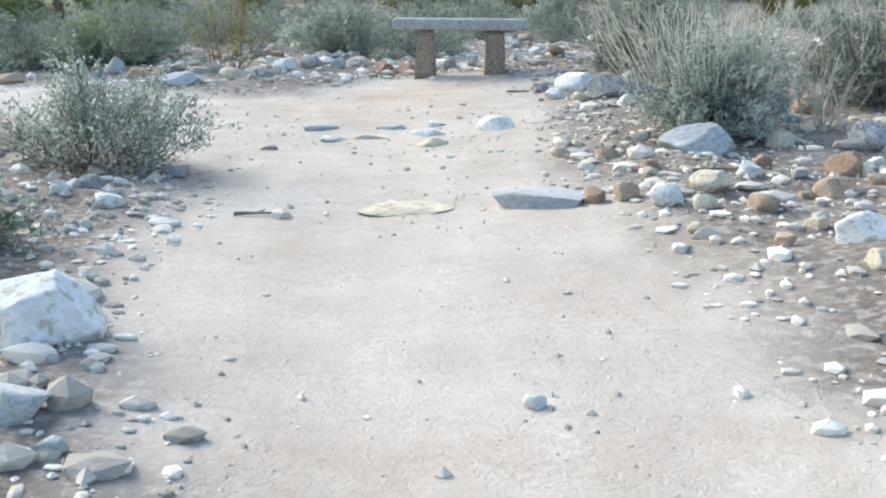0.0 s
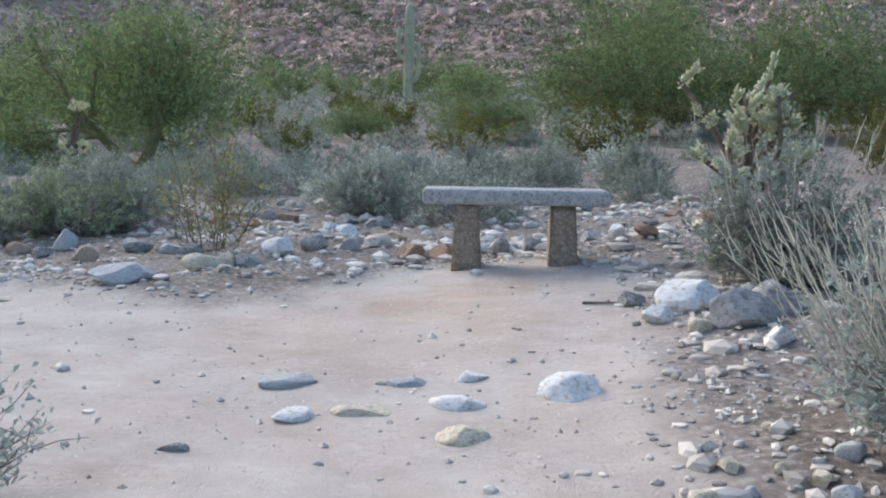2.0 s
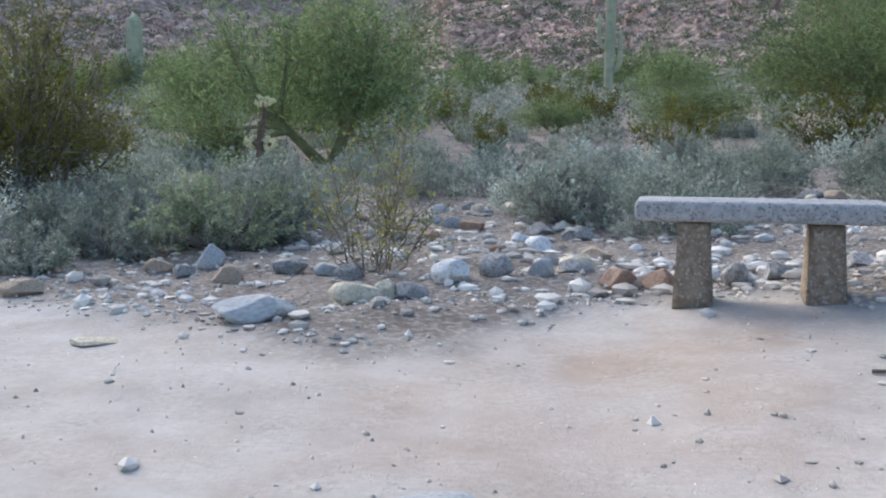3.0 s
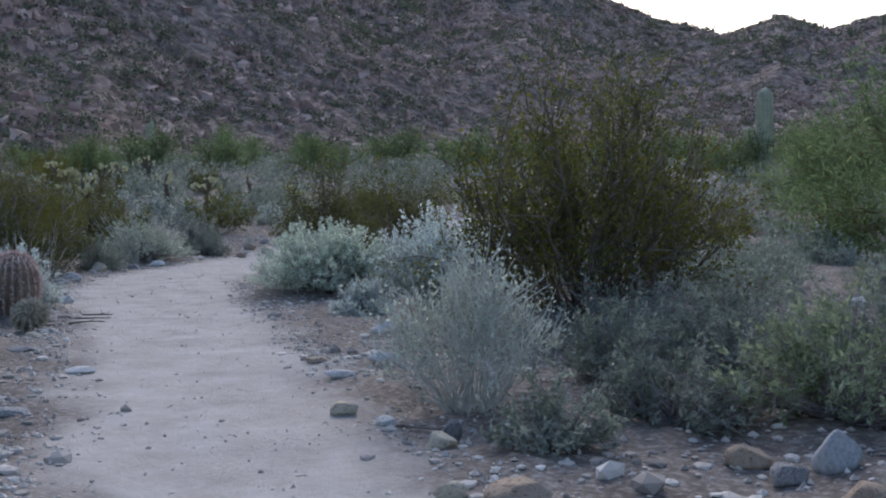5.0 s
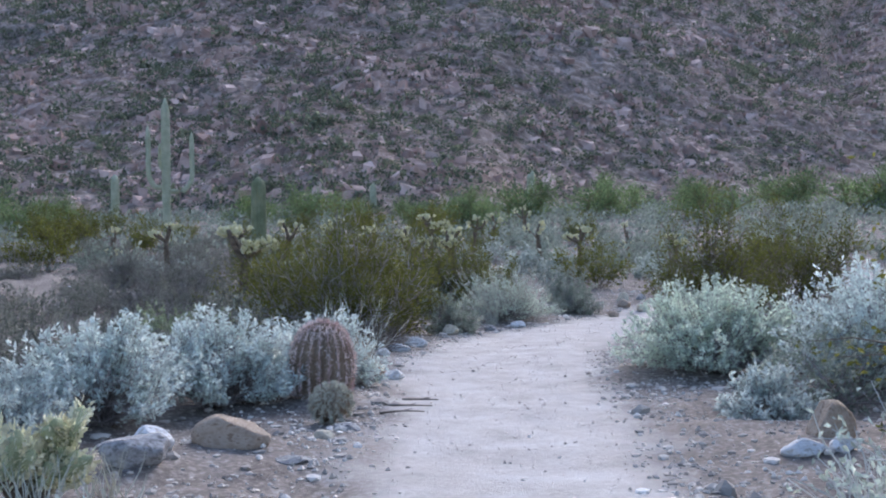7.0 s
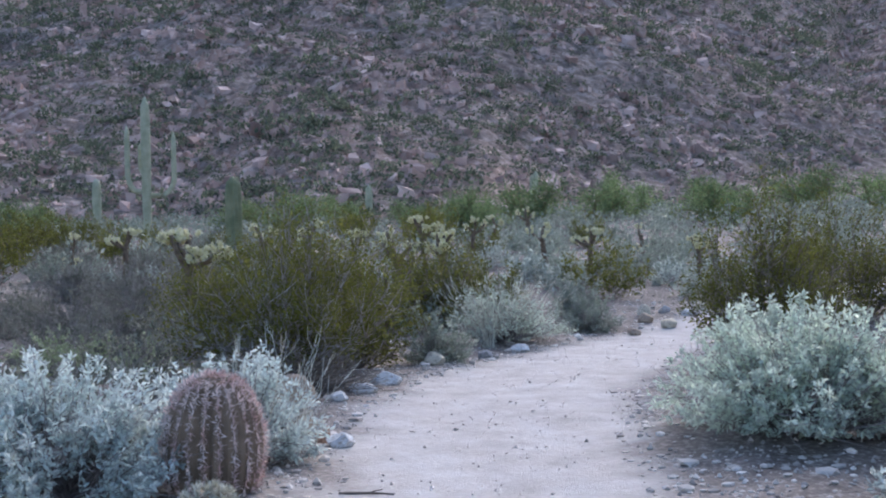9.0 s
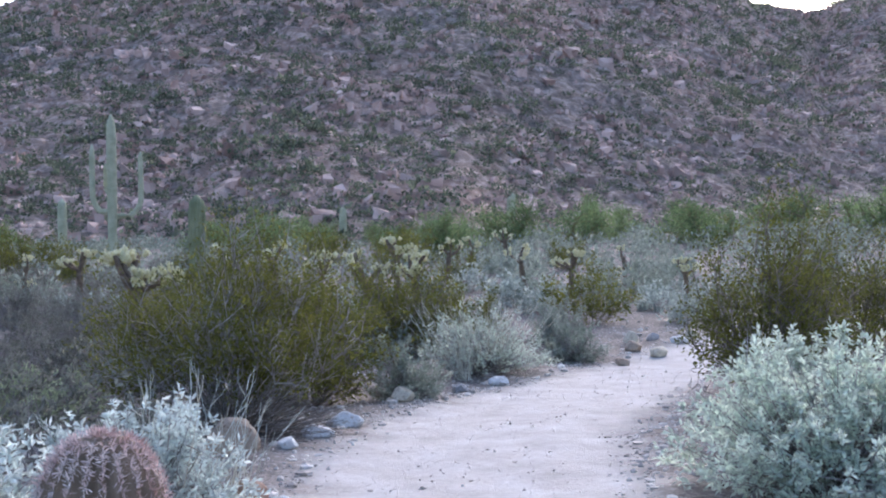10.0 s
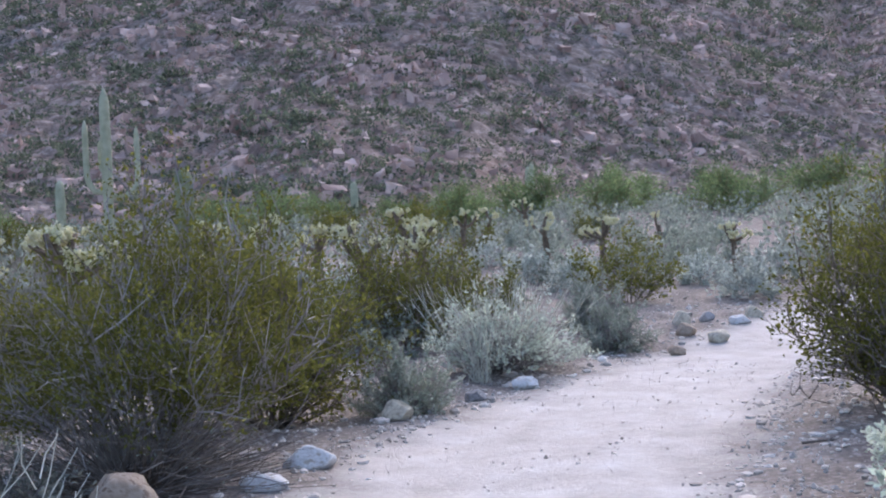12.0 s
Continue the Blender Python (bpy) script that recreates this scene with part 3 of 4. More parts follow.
def barrel_cactus(label, m, radius, tall, seed, ribs=21, spine_m=None, group="barrel cacti"):
    rng = np.random.default_rng(seed)
    root = thing("barrel_cactus", label, "cactus", group)
    s = np.linspace(0, 1, 20)
    prof = radius * np.clip(np.sin(np.clip(s * 0.86 + 0.14, 0, 1) * np.pi) ** 0.42 * (0.94 + 0.1 * s), 0.03, 2)
    v, f = ribbed(np.stack([0 * s, 0 * s, s * tall], 1), prof, ribs, 0.25)
    put_mesh("body", v, f, M_barrel, root, smooth=True)
    c, d = [], []
    for k in range(ribs):
        a = 2 * np.pi * k / ribs
        for q in np.linspace(0.05, 0.985, 30):
            r = np.interp(q, s, prof)
            p = np.array([math.cos(a) * r, math.sin(a) * r, q * tall])
            n_out = unit(np.array([math.cos(a), math.sin(a), (q - 0.45) * 1.4]))
            for _ in range(8 if q < 0.8 else 16):
                c.append(p)
                d.append(n_out * 0.5 + rng.normal(size=3) * np.array([0.42, 0.42, 0.7]))
    v, f = leaf_quads(rng, np.array(c), np.array(d), rng.uniform(0.025, 0.05, len(c)), 0.0055, 0.1)
    tagged(put_mesh("spine_cover", v, f, spine_m or M_redspine, root), "dense pale spines in bands" if spine_m else "dense pinkish-red spines")
    root.matrix_basis = m
    return root


def cholla(label, seed, tall, spread, joints, joint_len=0.16, joint_r=0.03, trunk_frac=0.55, dense=60, group="chollas", skin=None):
    """A dark trunk with knobbly branches and pale, densely spined end joints."""
    rng = np.random.default_rng(seed)
    root = thing("cholla_cactus", label, "cactus", group)
    ends = []
    top = np.array([rng.normal() * 0.04, rng.normal() * 0.04, tall * trunk_frac])
    v, f = tube(arc((0, 0, -0.05), top, rng, 0.06, 7), 0.055, 0.04, 7)
    put_mesh("trunk", v, f, M_chollabark, root, smooth=True)
    for k in range(max(3, joints // 5)):
        a = rng.uniform(0, 2 * np.pi)
        p = top * rng.uniform(0.75, 1.0)
        q = p + np.array([math.cos(a) * spread * rng.uniform(0.2, 0.8), math.sin(a) * spread * rng.uniform(0.2, 0.8), tall * (1 - trunk_frac) * rng.uniform(0.15, 0.75)])
        v, f = tube(arc(p, q, rng, 0.2, 5), 0.026, 0.014, 6)
        put_mesh("branch", v, f, M_chollabark, root, smooth=True)
        for _ in range(5):
            ends.append(p + (q - p) * rng.uniform(0.55, 1.0))
    for p in ends[:joints]:
        way = unit(np.array([*rng.normal(size=2) * 0.75, rng.uniform(0.2, 1.2)]))
        ob = new("joint", joint_mesh(int(rng.integers(0, 4)), dense, skin or M_joint))
        ob.parent = root
        k = joint_r * rng.uniform(0.8, 1.2)
        ob.matrix_basis = Matrix.Translation(p) @ Vector(way).to_track_quat("Z", "Y").to_matrix().to_4x4() @ Matrix.Diagonal((k, k, joint_len * rng.uniform(0.6, 1.3), 1))
    return root


def headed_cholla(label, seed, tall, heads, group="chollas", low_head=False):
    """A dark shaggy trunk with a few branches, each ending in a flat-topped head of short cream joints."""
    rng = np.random.default_rng(seed)
    root = thing("cholla_cactus", label, "cactus", group)
    fork = np.array([rng.normal() * 0.03, rng.normal() * 0.03, tall * 0.62])
    pts = arc((0, 0, -0.05), fork, rng, 0.05, 9)
    v, f = tube(pts, 0.085, 0.06, 9)
    v = v + rng.normal(size=v.shape) * 0.008
    w = rng.integers(1, 9, 420)
    way = unit(rng.normal(size=(420, 3)) * np.array([1, 1, 0.5]))
    v2, f2 = leaf_quads(rng, pts[w] + way * 0.06, way, rng.uniform(0.03, 0.06, 420), 0.012, 0.1)
    v, f = gather([(v, f), (v2, f2.tolist())])
    put_mesh("trunk", v, f, M_chollabark, root)
    tops = []
    for k in range(heads):
        a, out = 2 * np.pi * k / max(1, heads) + rng.normal() * 0.3, (0.06 if heads == 1 else rng.uniform(0.1, 0.46))
        tops.append((fork * rng.uniform(0.85, 1.0), np.array([math.cos(a) * out, math.sin(a) * out, tall * rng.uniform(0.72, 0.95)])))
    if low_head:
        tops += [(fork * 0.42, np.array([0.16, 0.05, tall * 0.36])), (fork * 0.45, np.array([-0.15, -0.04, tall * 0.38]))]
    for p, q in tops:
        v, f = tube(arc(p, q, rng, 0.18, 5), 0.045, 0.03, 7)
        branch = put_mesh("branch", v, f, M_chollabark, root, smooth=True)
        for j in range(int(rng.integers(5, 12))):
            b, lean = rng.uniform(0, 2 * np.pi), math.sqrt(rng.random())
            ob = new("joint", joint_mesh(int(rng.integers(0, 4)), 50, M_creamjoint))
            ob.parent = branch
            way = unit(np.array([math.cos(b) * lean, math.sin(b) * lean, rng.uniform(0.25, 1.1)]))
            at = q + np.array([math.cos(b) * lean * 0.09, math.sin(b) * lean * 0.09, rng.uniform(-0.14, 0.02)])
            ob.matrix_basis = Matrix.Translation(at) @ Vector(way).to_track_quat("Z", "Y").to_matrix().to_4x4() @ Matrix.Diagonal((0.03, 0.03, rng.uniform(0.09, 0.15), 1))
    return root


JOINTS = {}


def joint_mesh(seed, dense, skin):
    """One spiny end joint, 1 long and of radius 1."""
    if (seed, dense, skin.name) in JOINTS:
        return JOINTS[seed, dense, skin.name]
    rng = np.random.default_rng(seed)
    s = np.linspace(0, 1, 7)
    pts = np.stack([0 * s, 0 * s, s], 1)
    v, f = tube(pts, 1, 1, 8)
    ctr = np.repeat(pts, 8, 0)
    v = ctr + (v - ctr) * np.repeat(np.sqrt(np.clip(1 - (2 * s - 1) ** 4, 0.03, 1)), 8)[:, None]
    rnd = rng.normal(size=(dense, 2))
    rnd = np.concatenate([rnd / np.linalg.norm(rnd, axis=1, keepdims=True), np.zeros((dense, 1))], 1)
    c = rnd * 0.8 + np.array([0, 0, 1]) * rng.random((dense, 1))
    v2, f2 = leaf_quads(rng, c, rnd + np.array([0, 0, 0.2]) * rng.uniform(-0.3, 1, (dense, 1)), rng.uniform(0.6, 1.1, dense), 0.14, 0.1)
    av, af = gather([(v, f), (v2, f2.tolist())])
    me = bpy.data.meshes.new("joint")
    me.from_pydata(av.tolist(), [], af)
    me.materials.append(skin)
    me.materials.append(M_palespine)
    me.polygons.foreach_set("material_index", np.array([0] * len(f) + [1] * len(f2), np.int32))
    me.update()
    JOINTS[seed, dense, skin.name] = me
    return me


# ---- rocks ----
def rock_mesh(seed, sharp=5, fine=4):
    rng = np.random.default_rng(seed)
    bm = bmesh.new()
    bmesh.ops.create_icosphere(bm, subdivisions=fine, radius=1)
    planes = [(unit(rng.normal(size=3)), rng.uniform(0.62, 0.9) * (0.82 if fine == 3 else 1.0)) for _ in range(sharp + 9)]
    off = Vector(rng.uniform(-50, 50, 3))
    for v in bm.verts:
        p = np.array(v.co)
        for nrm, dd in planes:
            over = p @ nrm - dd
            if over > 0:
                p = p - nrm * over
        q = Vector(p)
        q += q.normalized() * (0.07 * noise.noise(q * 1.6 + off) + 0.035 * noise.noise(q * 5 + off) + 0.018 * noise.noise(q * 14 + off))
        v.co = q
    me = bpy.data.meshes.new("rock")
    bm.to_mesh(me)
    bm.free()
    co = np.array([v.co for v in me.vertices])
    half = (co.max(0) - co.min(0)) / 2
    mid = (co.max(0) + co.min(0)) / 2
    me.vertices.foreach_set("co", ((co - mid) / half).ravel())
    me.polygons.foreach_set("use_smooth", np.ones(len(me.polygons), bool))
    me.update()
    return me


ROCKS = [rock_mesh(200 + k, 3 + k % 5) for k in range(10)] + [rock_mesh(220 + k, 3 + k % 5, 3) for k in range(10)]
ROCK_COPIES = {}


def rock(x, y, w, d, h, material, label, turn=0.0, shape=0, sink=0.3, lean=0.0, name="rock", group=""):
    kind = shape % 10 + (10 if w < 0.17 else 0)
    key = (kind, material.name)
    if key not in ROCK_COPIES:
        ROCK_COPIES[key] = ROCKS[kind].copy()
        ROCK_COPIES[key].materials.append(material)
    ob = new(name, ROCK_COPIES[key])
    ob.matrix_basis = pose(x, y, soil(x, y) + h * (0.5 - sink), lean, lean * 0.5, turn) @ Matrix.Diagonal((w / 2, d / 2, h / 2 * (1 + sink * 0.6), 1))
    return tagged(ob, label, "rock", group)


# ---- bench ----
def build_bench():
    root = thing("stone_bench", "weathered grey concrete bench on two tapered brown aggregate legs", "bench")
    bm = bmesh.new()
    bmesh.ops.create_cube(bm, size=1)
    for v in bm.verts:
        v.co = Vector((v.co.x * 1.25, v.co.y * 0.38, v.co.z * 0.105))
    bmesh.ops.bevel(bm, geom=bm.edges[:], offset=0.034, segments=4, profile=0.6, affect="EDGES")
    for v in bm.verts:
        v.co += v.co.normalized() * 0.004 * noise.noise(v.co * 9)
        v.co.z += 0.4725
    part("seat", bm, M_slab, root, "grey speckled concrete slab")
    for x in (-0.325, 0.325):
        bm = bmesh.new()
        bmesh.ops.create_cube(bm, size=1)
        bmesh.ops.subdivide_edges(bm, edges=bm.edges[:], cuts=5, use_grid_fill=True)
        for v in bm.verts:
            k = 0.5 - v.co.z
            v.co = Vector((x + v.co.x * (0.155 + 0.05 * k), v.co.y * (0.27 + 0.04 * k), (v.co.z + 0.5) * 0.46 - 0.04))
        bmesh.ops.bevel(bm, geom=[e for e in bm.edges if e.is_boundary or e.calc_face_angle(0) > 0.9], offset=0.008, segments=2, affect="EDGES")
        for v in bm.verts:
            v.co += Vector((noise.noise(v.co * 21), noise.noise(v.co * 21 + Vector((5, 0, 0))), 0)) * 0.005
        part("leg", bm, M_leg, root, "brown exposed-aggregate leg")
    root.matrix_basis = pose(0.59, 10.27, 0.07, 0, 0, 0)
    return root


build_bench()

# ---- plants beside the first stretch and the bench ----
def stand(ob, x, y, turn=0.0, size=1.0, lift=0.0):
    ob.matrix_basis = pose(x, y, soil(x, y) - 0.02 + lift, 0, 0, turn) @ Matrix.Diagonal((size, size, size, 1))
    return ob


TAKEN = []


def planted(ob, x, y, turn=0.0, size=1.0, room=0.6):
    TAKEN.append((x, y, room))
    return stand(ob, x, y, turn, size)


def sage(label, seed, wide, tall, x, y, stalks=0, leaf_m=None, dense=1.0, name="grey_shrub", turn=0.0):
    area = wide * tall
    ob = shrub(name, label, seed, wide, tall, int(900 * dense * max(0.25, area)), 9, 0.041, 0.0165, leaf_m or M_sage, M_twig, twigs=0.5, stalks=stalks, open_top=0.05, stem_r=0.005, inner=0.55, skirt=0.0, lumps=int(35 + 40 * area))
    return planted(ob, x, y, turn)


def brittle(label, seed, wide, tall, x, y, leaf_m=None, leaf=0.048, dense=1.0, twigs=0.2, open_top=0.02, stalks=0, turn=0.0, stem_m=None):
    area = wide * tall
    ob = shrub("brittlebush", label, seed, wide, tall, int(1050 * dense * max(0.2, area)), 11, leaf, leaf * 0.42, leaf_m or M_silver, stem_m or M_twig, twigs=twigs + 0.15, open_top=open_top, stem_r=0.006, stalks=stalks, inner=0.42,
               skirt=0.06, lumps=int(45 + 60 * area))
    return planted(ob, x, y, turn)


planted(creosote("grey_shrub", "twiggy dry grey shrub at the edge of the sandy trail", 1, 1.15, 0.62, 85, 6500, 0.030, leaf_m=M_dusty, stem_m=M_dark, low=0.4, side=8, thick=1.1, category="shrub"), -1.47, 5.72)
sage("low dark grey shrub among small stones", 2, 0.8, 0.42, -1.55, 3.8, dense=0.8)
sage("large grey-green shrub with pale dry stalks over the rocks", 3, 1.2, 0.68, 1.92, 6.3, stalks=170, dense=1.5, leaf_m=M_dusty)
sage("grey-green shrub with long straw-coloured stalks", 4, 1.2, 0.75, 3.25, 7.2, stalks=80)
sage("wide grey-green shrub behind a heap of white rocks", 5, 1.25, 0.85, 2.15, 9.3, stalks=20)
sage("rounded dense grey-green shrub behind the stone bench", 6, 1.5, 0.72, -0.8, 14.6)
sage("grey shrub on stony ground behind the bench", 7, 1.35, 0.9, 0.2, 22.5)
sage("grey shrub on stony ground behind the bench", 8, 1.5, 0.85, 1.45, 21.3)
sage("grey twiggy shrub on stony ground", 9, 1.2, 0.85, 2.4, 17.2)
sage("wide pale grey-green shrub behind a row of rocks", 10, 1.6, 0.8, -3.3, 13.1)
sage("grey-green shrub beside a row of stones", 11, 1.3, 0.65, -4.5, 13.3)
sapling = creosote("creosote_sapling", "thin young creosote with sparse yellow-green leaves among stones", 12, 1.0, 1.15, 14, 1150, 0.034, leaf_m=M_sapling, low=0.4)
planted(sapling, -1.75, 11.3)

# ---- plants along the right of the trail after the turn ----
planted(creosote("creosote_bush", "tall dark olive-green creosote bush over dry twigs", 20, 2.5, 2.4, 80, 17000, 0.048, low=0.4), -6.9, 15.0)
sage("tangle of dry grey twigs under a creosote bush", 21, 1.9, 0.7, -5.9, 14.2, dense=0.5, name="dry_shrub")
brittle("rounded silver-green brittlebush at the edge of the trail", 22, 1.9, 0.9, -11.3, 15.6, M_pale, turn=40)
brittle("pale blue-grey brittlebush behind another shrub", 23, 1.8, 1.1, -9.75, 16.1, dense=0.8)
brittle("small silver-blue brittlebush over gravel", 24, 0.85, 0.42, -9.1, 14.3)
fan = creosote("brittlebush", "open silvery brittlebush with bare pale stems at the trail's edge", 25, 1.0, 0.95, 75, 3600, 0.031, leaf_m=M_pale, stem_m=M_palestem, low=0.6, side=9, thick=1.3, category="shrub")
planted(fan, -5.14, 11.6)
sage("low grey-green shrub at the edge of the gravel", 26, 0.66, 0.36, -4.1, 11.0)
sage("low grey-green shrub in shade", 27, 1.0, 0.5, -3.98, 11.85)
sage("leafy grey-green shrub behind a row of stones", 28, 1.3, 0.72, -3.3, 12.3, leaf_m=M_lime, dense=0.8)
sage("grey shrub on stony ground", 29, 0.9, 0.75, -3.9, 15.4)
sage("low grey shrub with dark twigs", 30, 0.8, 0.5, -4.9, 12.6)

# ---- plants along the left of the trail ----
for k, (x, y, wide, tall) in enumerate([(-19.6, 11.9, 1.5, 0.7), (-21.8, 12.9, 1.9, 0.8), (-24.2, 12.6, 2.0, 0.85), (-25.8, 13.9, 2.2, 0.9), (-28.3, 14.3, 2.4, 0.95), (-30.4, 13.3, 2.2, 0.9), (-33.0, 15.2, 2.6, 1.0)]):
    sage("spreading dusky grey-green shrub on the open flat", 240 + k, wide, tall, x, y, dense=0.6, leaf_m=M_dusk)
brittle("large silver-blue brittlebush beside a barrel cactus", 40, 1.5, 0.8, -11.3, 10.05)
brittle("silver-blue brittlebush full of small leaves", 41, 1.5, 0.78, -11.95, 11.12)
brittle("low silver-blue brittlebush beside the trail", 42, 1.0, 0.55, -10.7, 9.3)
brittle("whitish brittlebush with dry stalks behind a barrel cactus", 43, 1.2, 0.74, -12.56, 12.24, stalks=22)
sage("low light-green shrub behind brittlebush", 44, 2.0, 0.62, -17.9, 12.0, leaf_m=M_lime)
brittle("low pale blue-grey brittlebush on gravel", 45, 0.65, 0.32, -7.5, 9.35)
brittle("low grey-green brittlebush on stony soil", 46, 0.8, 0.4, -8.6, 8.7)
stub = cholla("short pale-green cholla with fuzzy white spines", 47, 0.52, 0.3, 34, 0.22, 0.034, 0.1, 130)
planted(stub, -8.35, 9.3)

planted(creosote("creosote_bush", "olive-green creosote bush over a tangle of bare twigs", 50, 2.3, 1.75, 80, 22000, 0.037, stem_m=M_twig, low=0.42), -16.3, 13.75)
planted(creosote("creosote_bush", "dense olive-green creosote bush beside the trail", 51, 2.0, 1.6, 56, 11500, 0.048), -17.9, 14.9)
planted(creosote("creosote_bush", "olive-green creosote bush among chollas", 52, 2.2, 1.7, 48, 8500, 0.05), -21.5, 14.4)
planted(creosote("creosote_bush", "olive-green creosote bush behind grey shrubs", 53, 2.0, 1.75, 48, 8500, 0.05), -22.3, 17.9)
sage("grey twiggy shrub at the trail's edge", 54, 1.0, 0.68, -17.2, 15.75)
sage("pale grey shrub with upright whitish stalks", 55, 1.75, 0.85, -18.9, 17.6, stalks=70, leaf_m=M_pale, dense=0.8)
sage("grey shrub behind white stones", 56, 1.1, 0.7, -20.0, 19.6)
planted(creosote("creosote_bush", "olive-green creosote bush at the bend of the trail", 57, 1.7, 1.8, 60, 13000, 0.04), -14.75, 18.5)
brittle("silver-green brittlebush with pale leafy stems at the trail's edge", 31, 1.2, 0.8, -12.75, 16.75, M_pale, dense=0.9, open_top=0.04)
planted(shrub("dry_twigs", "tangle of bare grey twigs at the foot of a bush", 32, 2.1, 0.66, 520, 1, 0.02, 0.008, M_sage, M_dark, twigs=1.0, stem_r=0.006, inner=0.7, category="dry shrub"), -15.5, 13.45)
planted(creosote("creosote_bush", "olive-green creosote bush behind brittlebush", 58, 2.6, 2.0, 50, 10000, 0.052), -18.4, 23.4)
sage("dark grey shrub beyond the stones", 59, 1.1, 0.8, -21.8, 20.6)

# ---- cacti ----
barrel_cactus("squat barrel cactus covered in pinkish-red spines", pose(-11.66, 11.87, -0.12, 0, 4, 10), 0.27, 0.70, 60)
barrel_cactus("small striped barrel cactus leaning on the ground", pose(-10.78, 11.66, -0.02, 55, 0, 60), 0.15, 0.2, 61, 13, M_straw)
big = cholla("branching pale-green cholla with upright fuzzy joints", 62, 1.5, 0.75, 75, 0.17, 0.022, 0.28, 60)
planted(big, 2.25, 10.75)
tall_cholla = headed_cholla("dark-trunked cholla with a tuft of cream joints on top", 63, 1.72, 1, low_head=True)
planted(tall_cholla, -7.2, 23.05)
CHOLLA_AZ = [(78.5, 15.4, 1.8), (72.0, 24, 1.7), (69.6, 23, 1.5), (67.3, 18.0, 1.7), (64.9, 19, 1.6), (63.1, 30, 1.45), (61.9, 36.7, 1.3), (59.4, 26, 1.4), (56.9, 24, 1.3), (54.2, 28.8, 1.2), (51.2, 24, 1.1), (27.0, 24, 1.5), (84.0, 30, 1.4), (60.2, 38, 1.5), (81.5, 26, 1.5), (74.5, 25, 1.6), (65.8, 27, 1.6)]
wide_cholla = headed_cholla("many-armed cholla with cream-coloured spiny tips", 64, 1.7, 5)
mid_cholla = headed_cholla("dark-stemmed cholla with a few cream-coloured heads", 65, 1.7, 3)
fresh = {wide_cholla.name, mid_cholla.name}
for k, (a, r, h) in enumerate(CHOLLA_AZ):
    px, py = -6.5 - r * math.sin(radians(a)), 10.86 + r * math.cos(radians(a))
    src = tall_cholla if k in (9, 12) else (wide_cholla, mid_cholla)[k % 2]
    ob = src if src.name in fresh else copy_thing(src, Matrix())
    fresh.discard(src.name)
    planted(ob, px, py, k * 67, h * 1.06 / 1.7, 0.1)

HILLFOOT = [(80.1, 50.7, 6.8, 0.2, ((260, 2.3, 0.8, 3.0, 0.13), (80, 2.1, 1.25, 2.9, 0.125), (200, 3.2, 0.45, 1.3, 0.12))),
            (75.87, 29.8, 2.9, 0.21, ()), (59.9, 70, 3.0, 0.18, ((0, 1.2, 0.5, 1.8, 0.16),)), (68.6, 66, 2.6, 0.2, ()), (82.5, 62, 3.2, 0.22, ())]
for a, r, h, rad, arms in HILLFOOT:
    px, py = -6.5 - r * math.sin(radians(a)), 10.86 + r * math.cos(radians(a))
    saguaro("tall pale-green saguaro with upraised arms" if arms else "single ribbed saguaro column on the flat", px, py, float(level(px, py)), h, rad, arms, M_shadecactus if r == 29.8 else None)
saguaro("tall ribbed saguaro with a short arm below the hill", -3.6, 62, float(level(-3.6, 62)), 5.7, 0.25, ((0, 1.4, 0.62, 2.1, 0.14), (180, 2.6, 0.46, 1.7, 0.13)))
saguaro("thick ribbed saguaro with a stub arm", -25, 52, float(level(-25, 52)), 4.3, 0.36, ((200, 1.2, 0.6, 1.2, 0.2),))

# ---- trees ----
verde_a = palo_verde("feathery green palo verde tree with an orange-brown trunk", 70, 6.4, 4.4, 14000, 4, 1.2)
verde_b = palo_verde("wide green palo verde tree behind the shrubs", 71, 7.0, 3.6, 14000, 4, 1.2)
verde_far = palo_verde("distant soft green palo verde tree below the hill", 72, 6.6, 4.0, 3600, 2, 2.2)
TREES = [(verde_a, -7.6, 28.2, 0, 0.85), (verde_b, 4.7, 33, 0, 0.9), (verde_b, 9.0, 32, 70, 1.0), (verde_a, 13.8, 31, 140, 0.62), (verde_b, 0.35, 35, 200, 0.42), (verde_a, -13.0, 33, 90, 0.6), (verde_b, -3.4, 37, 30, 0.34),
         (verde_a, 7.0, 46, 230, 1.05), (verde_b, 16.5, 36, 20, 0.75), (verde_a, -10.8, 37, 60, 0.7)]
rng = np.random.default_rng(77)
for a in np.arange(-50, 92, 2.6):
    if 75 < a < 85:
        continue
    r = rng.uniform(44, 64)
    a2 = a + rng.normal() * 0.8
    TREES.append((verde_far, -6.5 - r * math.sin(radians(a2)), 10.86 + r * math.cos(radians(a2)), rng.uniform(0, 360), rng.uniform(0.36, 0.66)))
used = set()
for src, px, py, turn, k in TREES:
    ob = copy_thing(src, Matrix()) if src.name in used else src
    used.add(src.name)
    tagged(ob, group="palo verde trees")
    planted(ob, px, py, turn, k, 1.5)

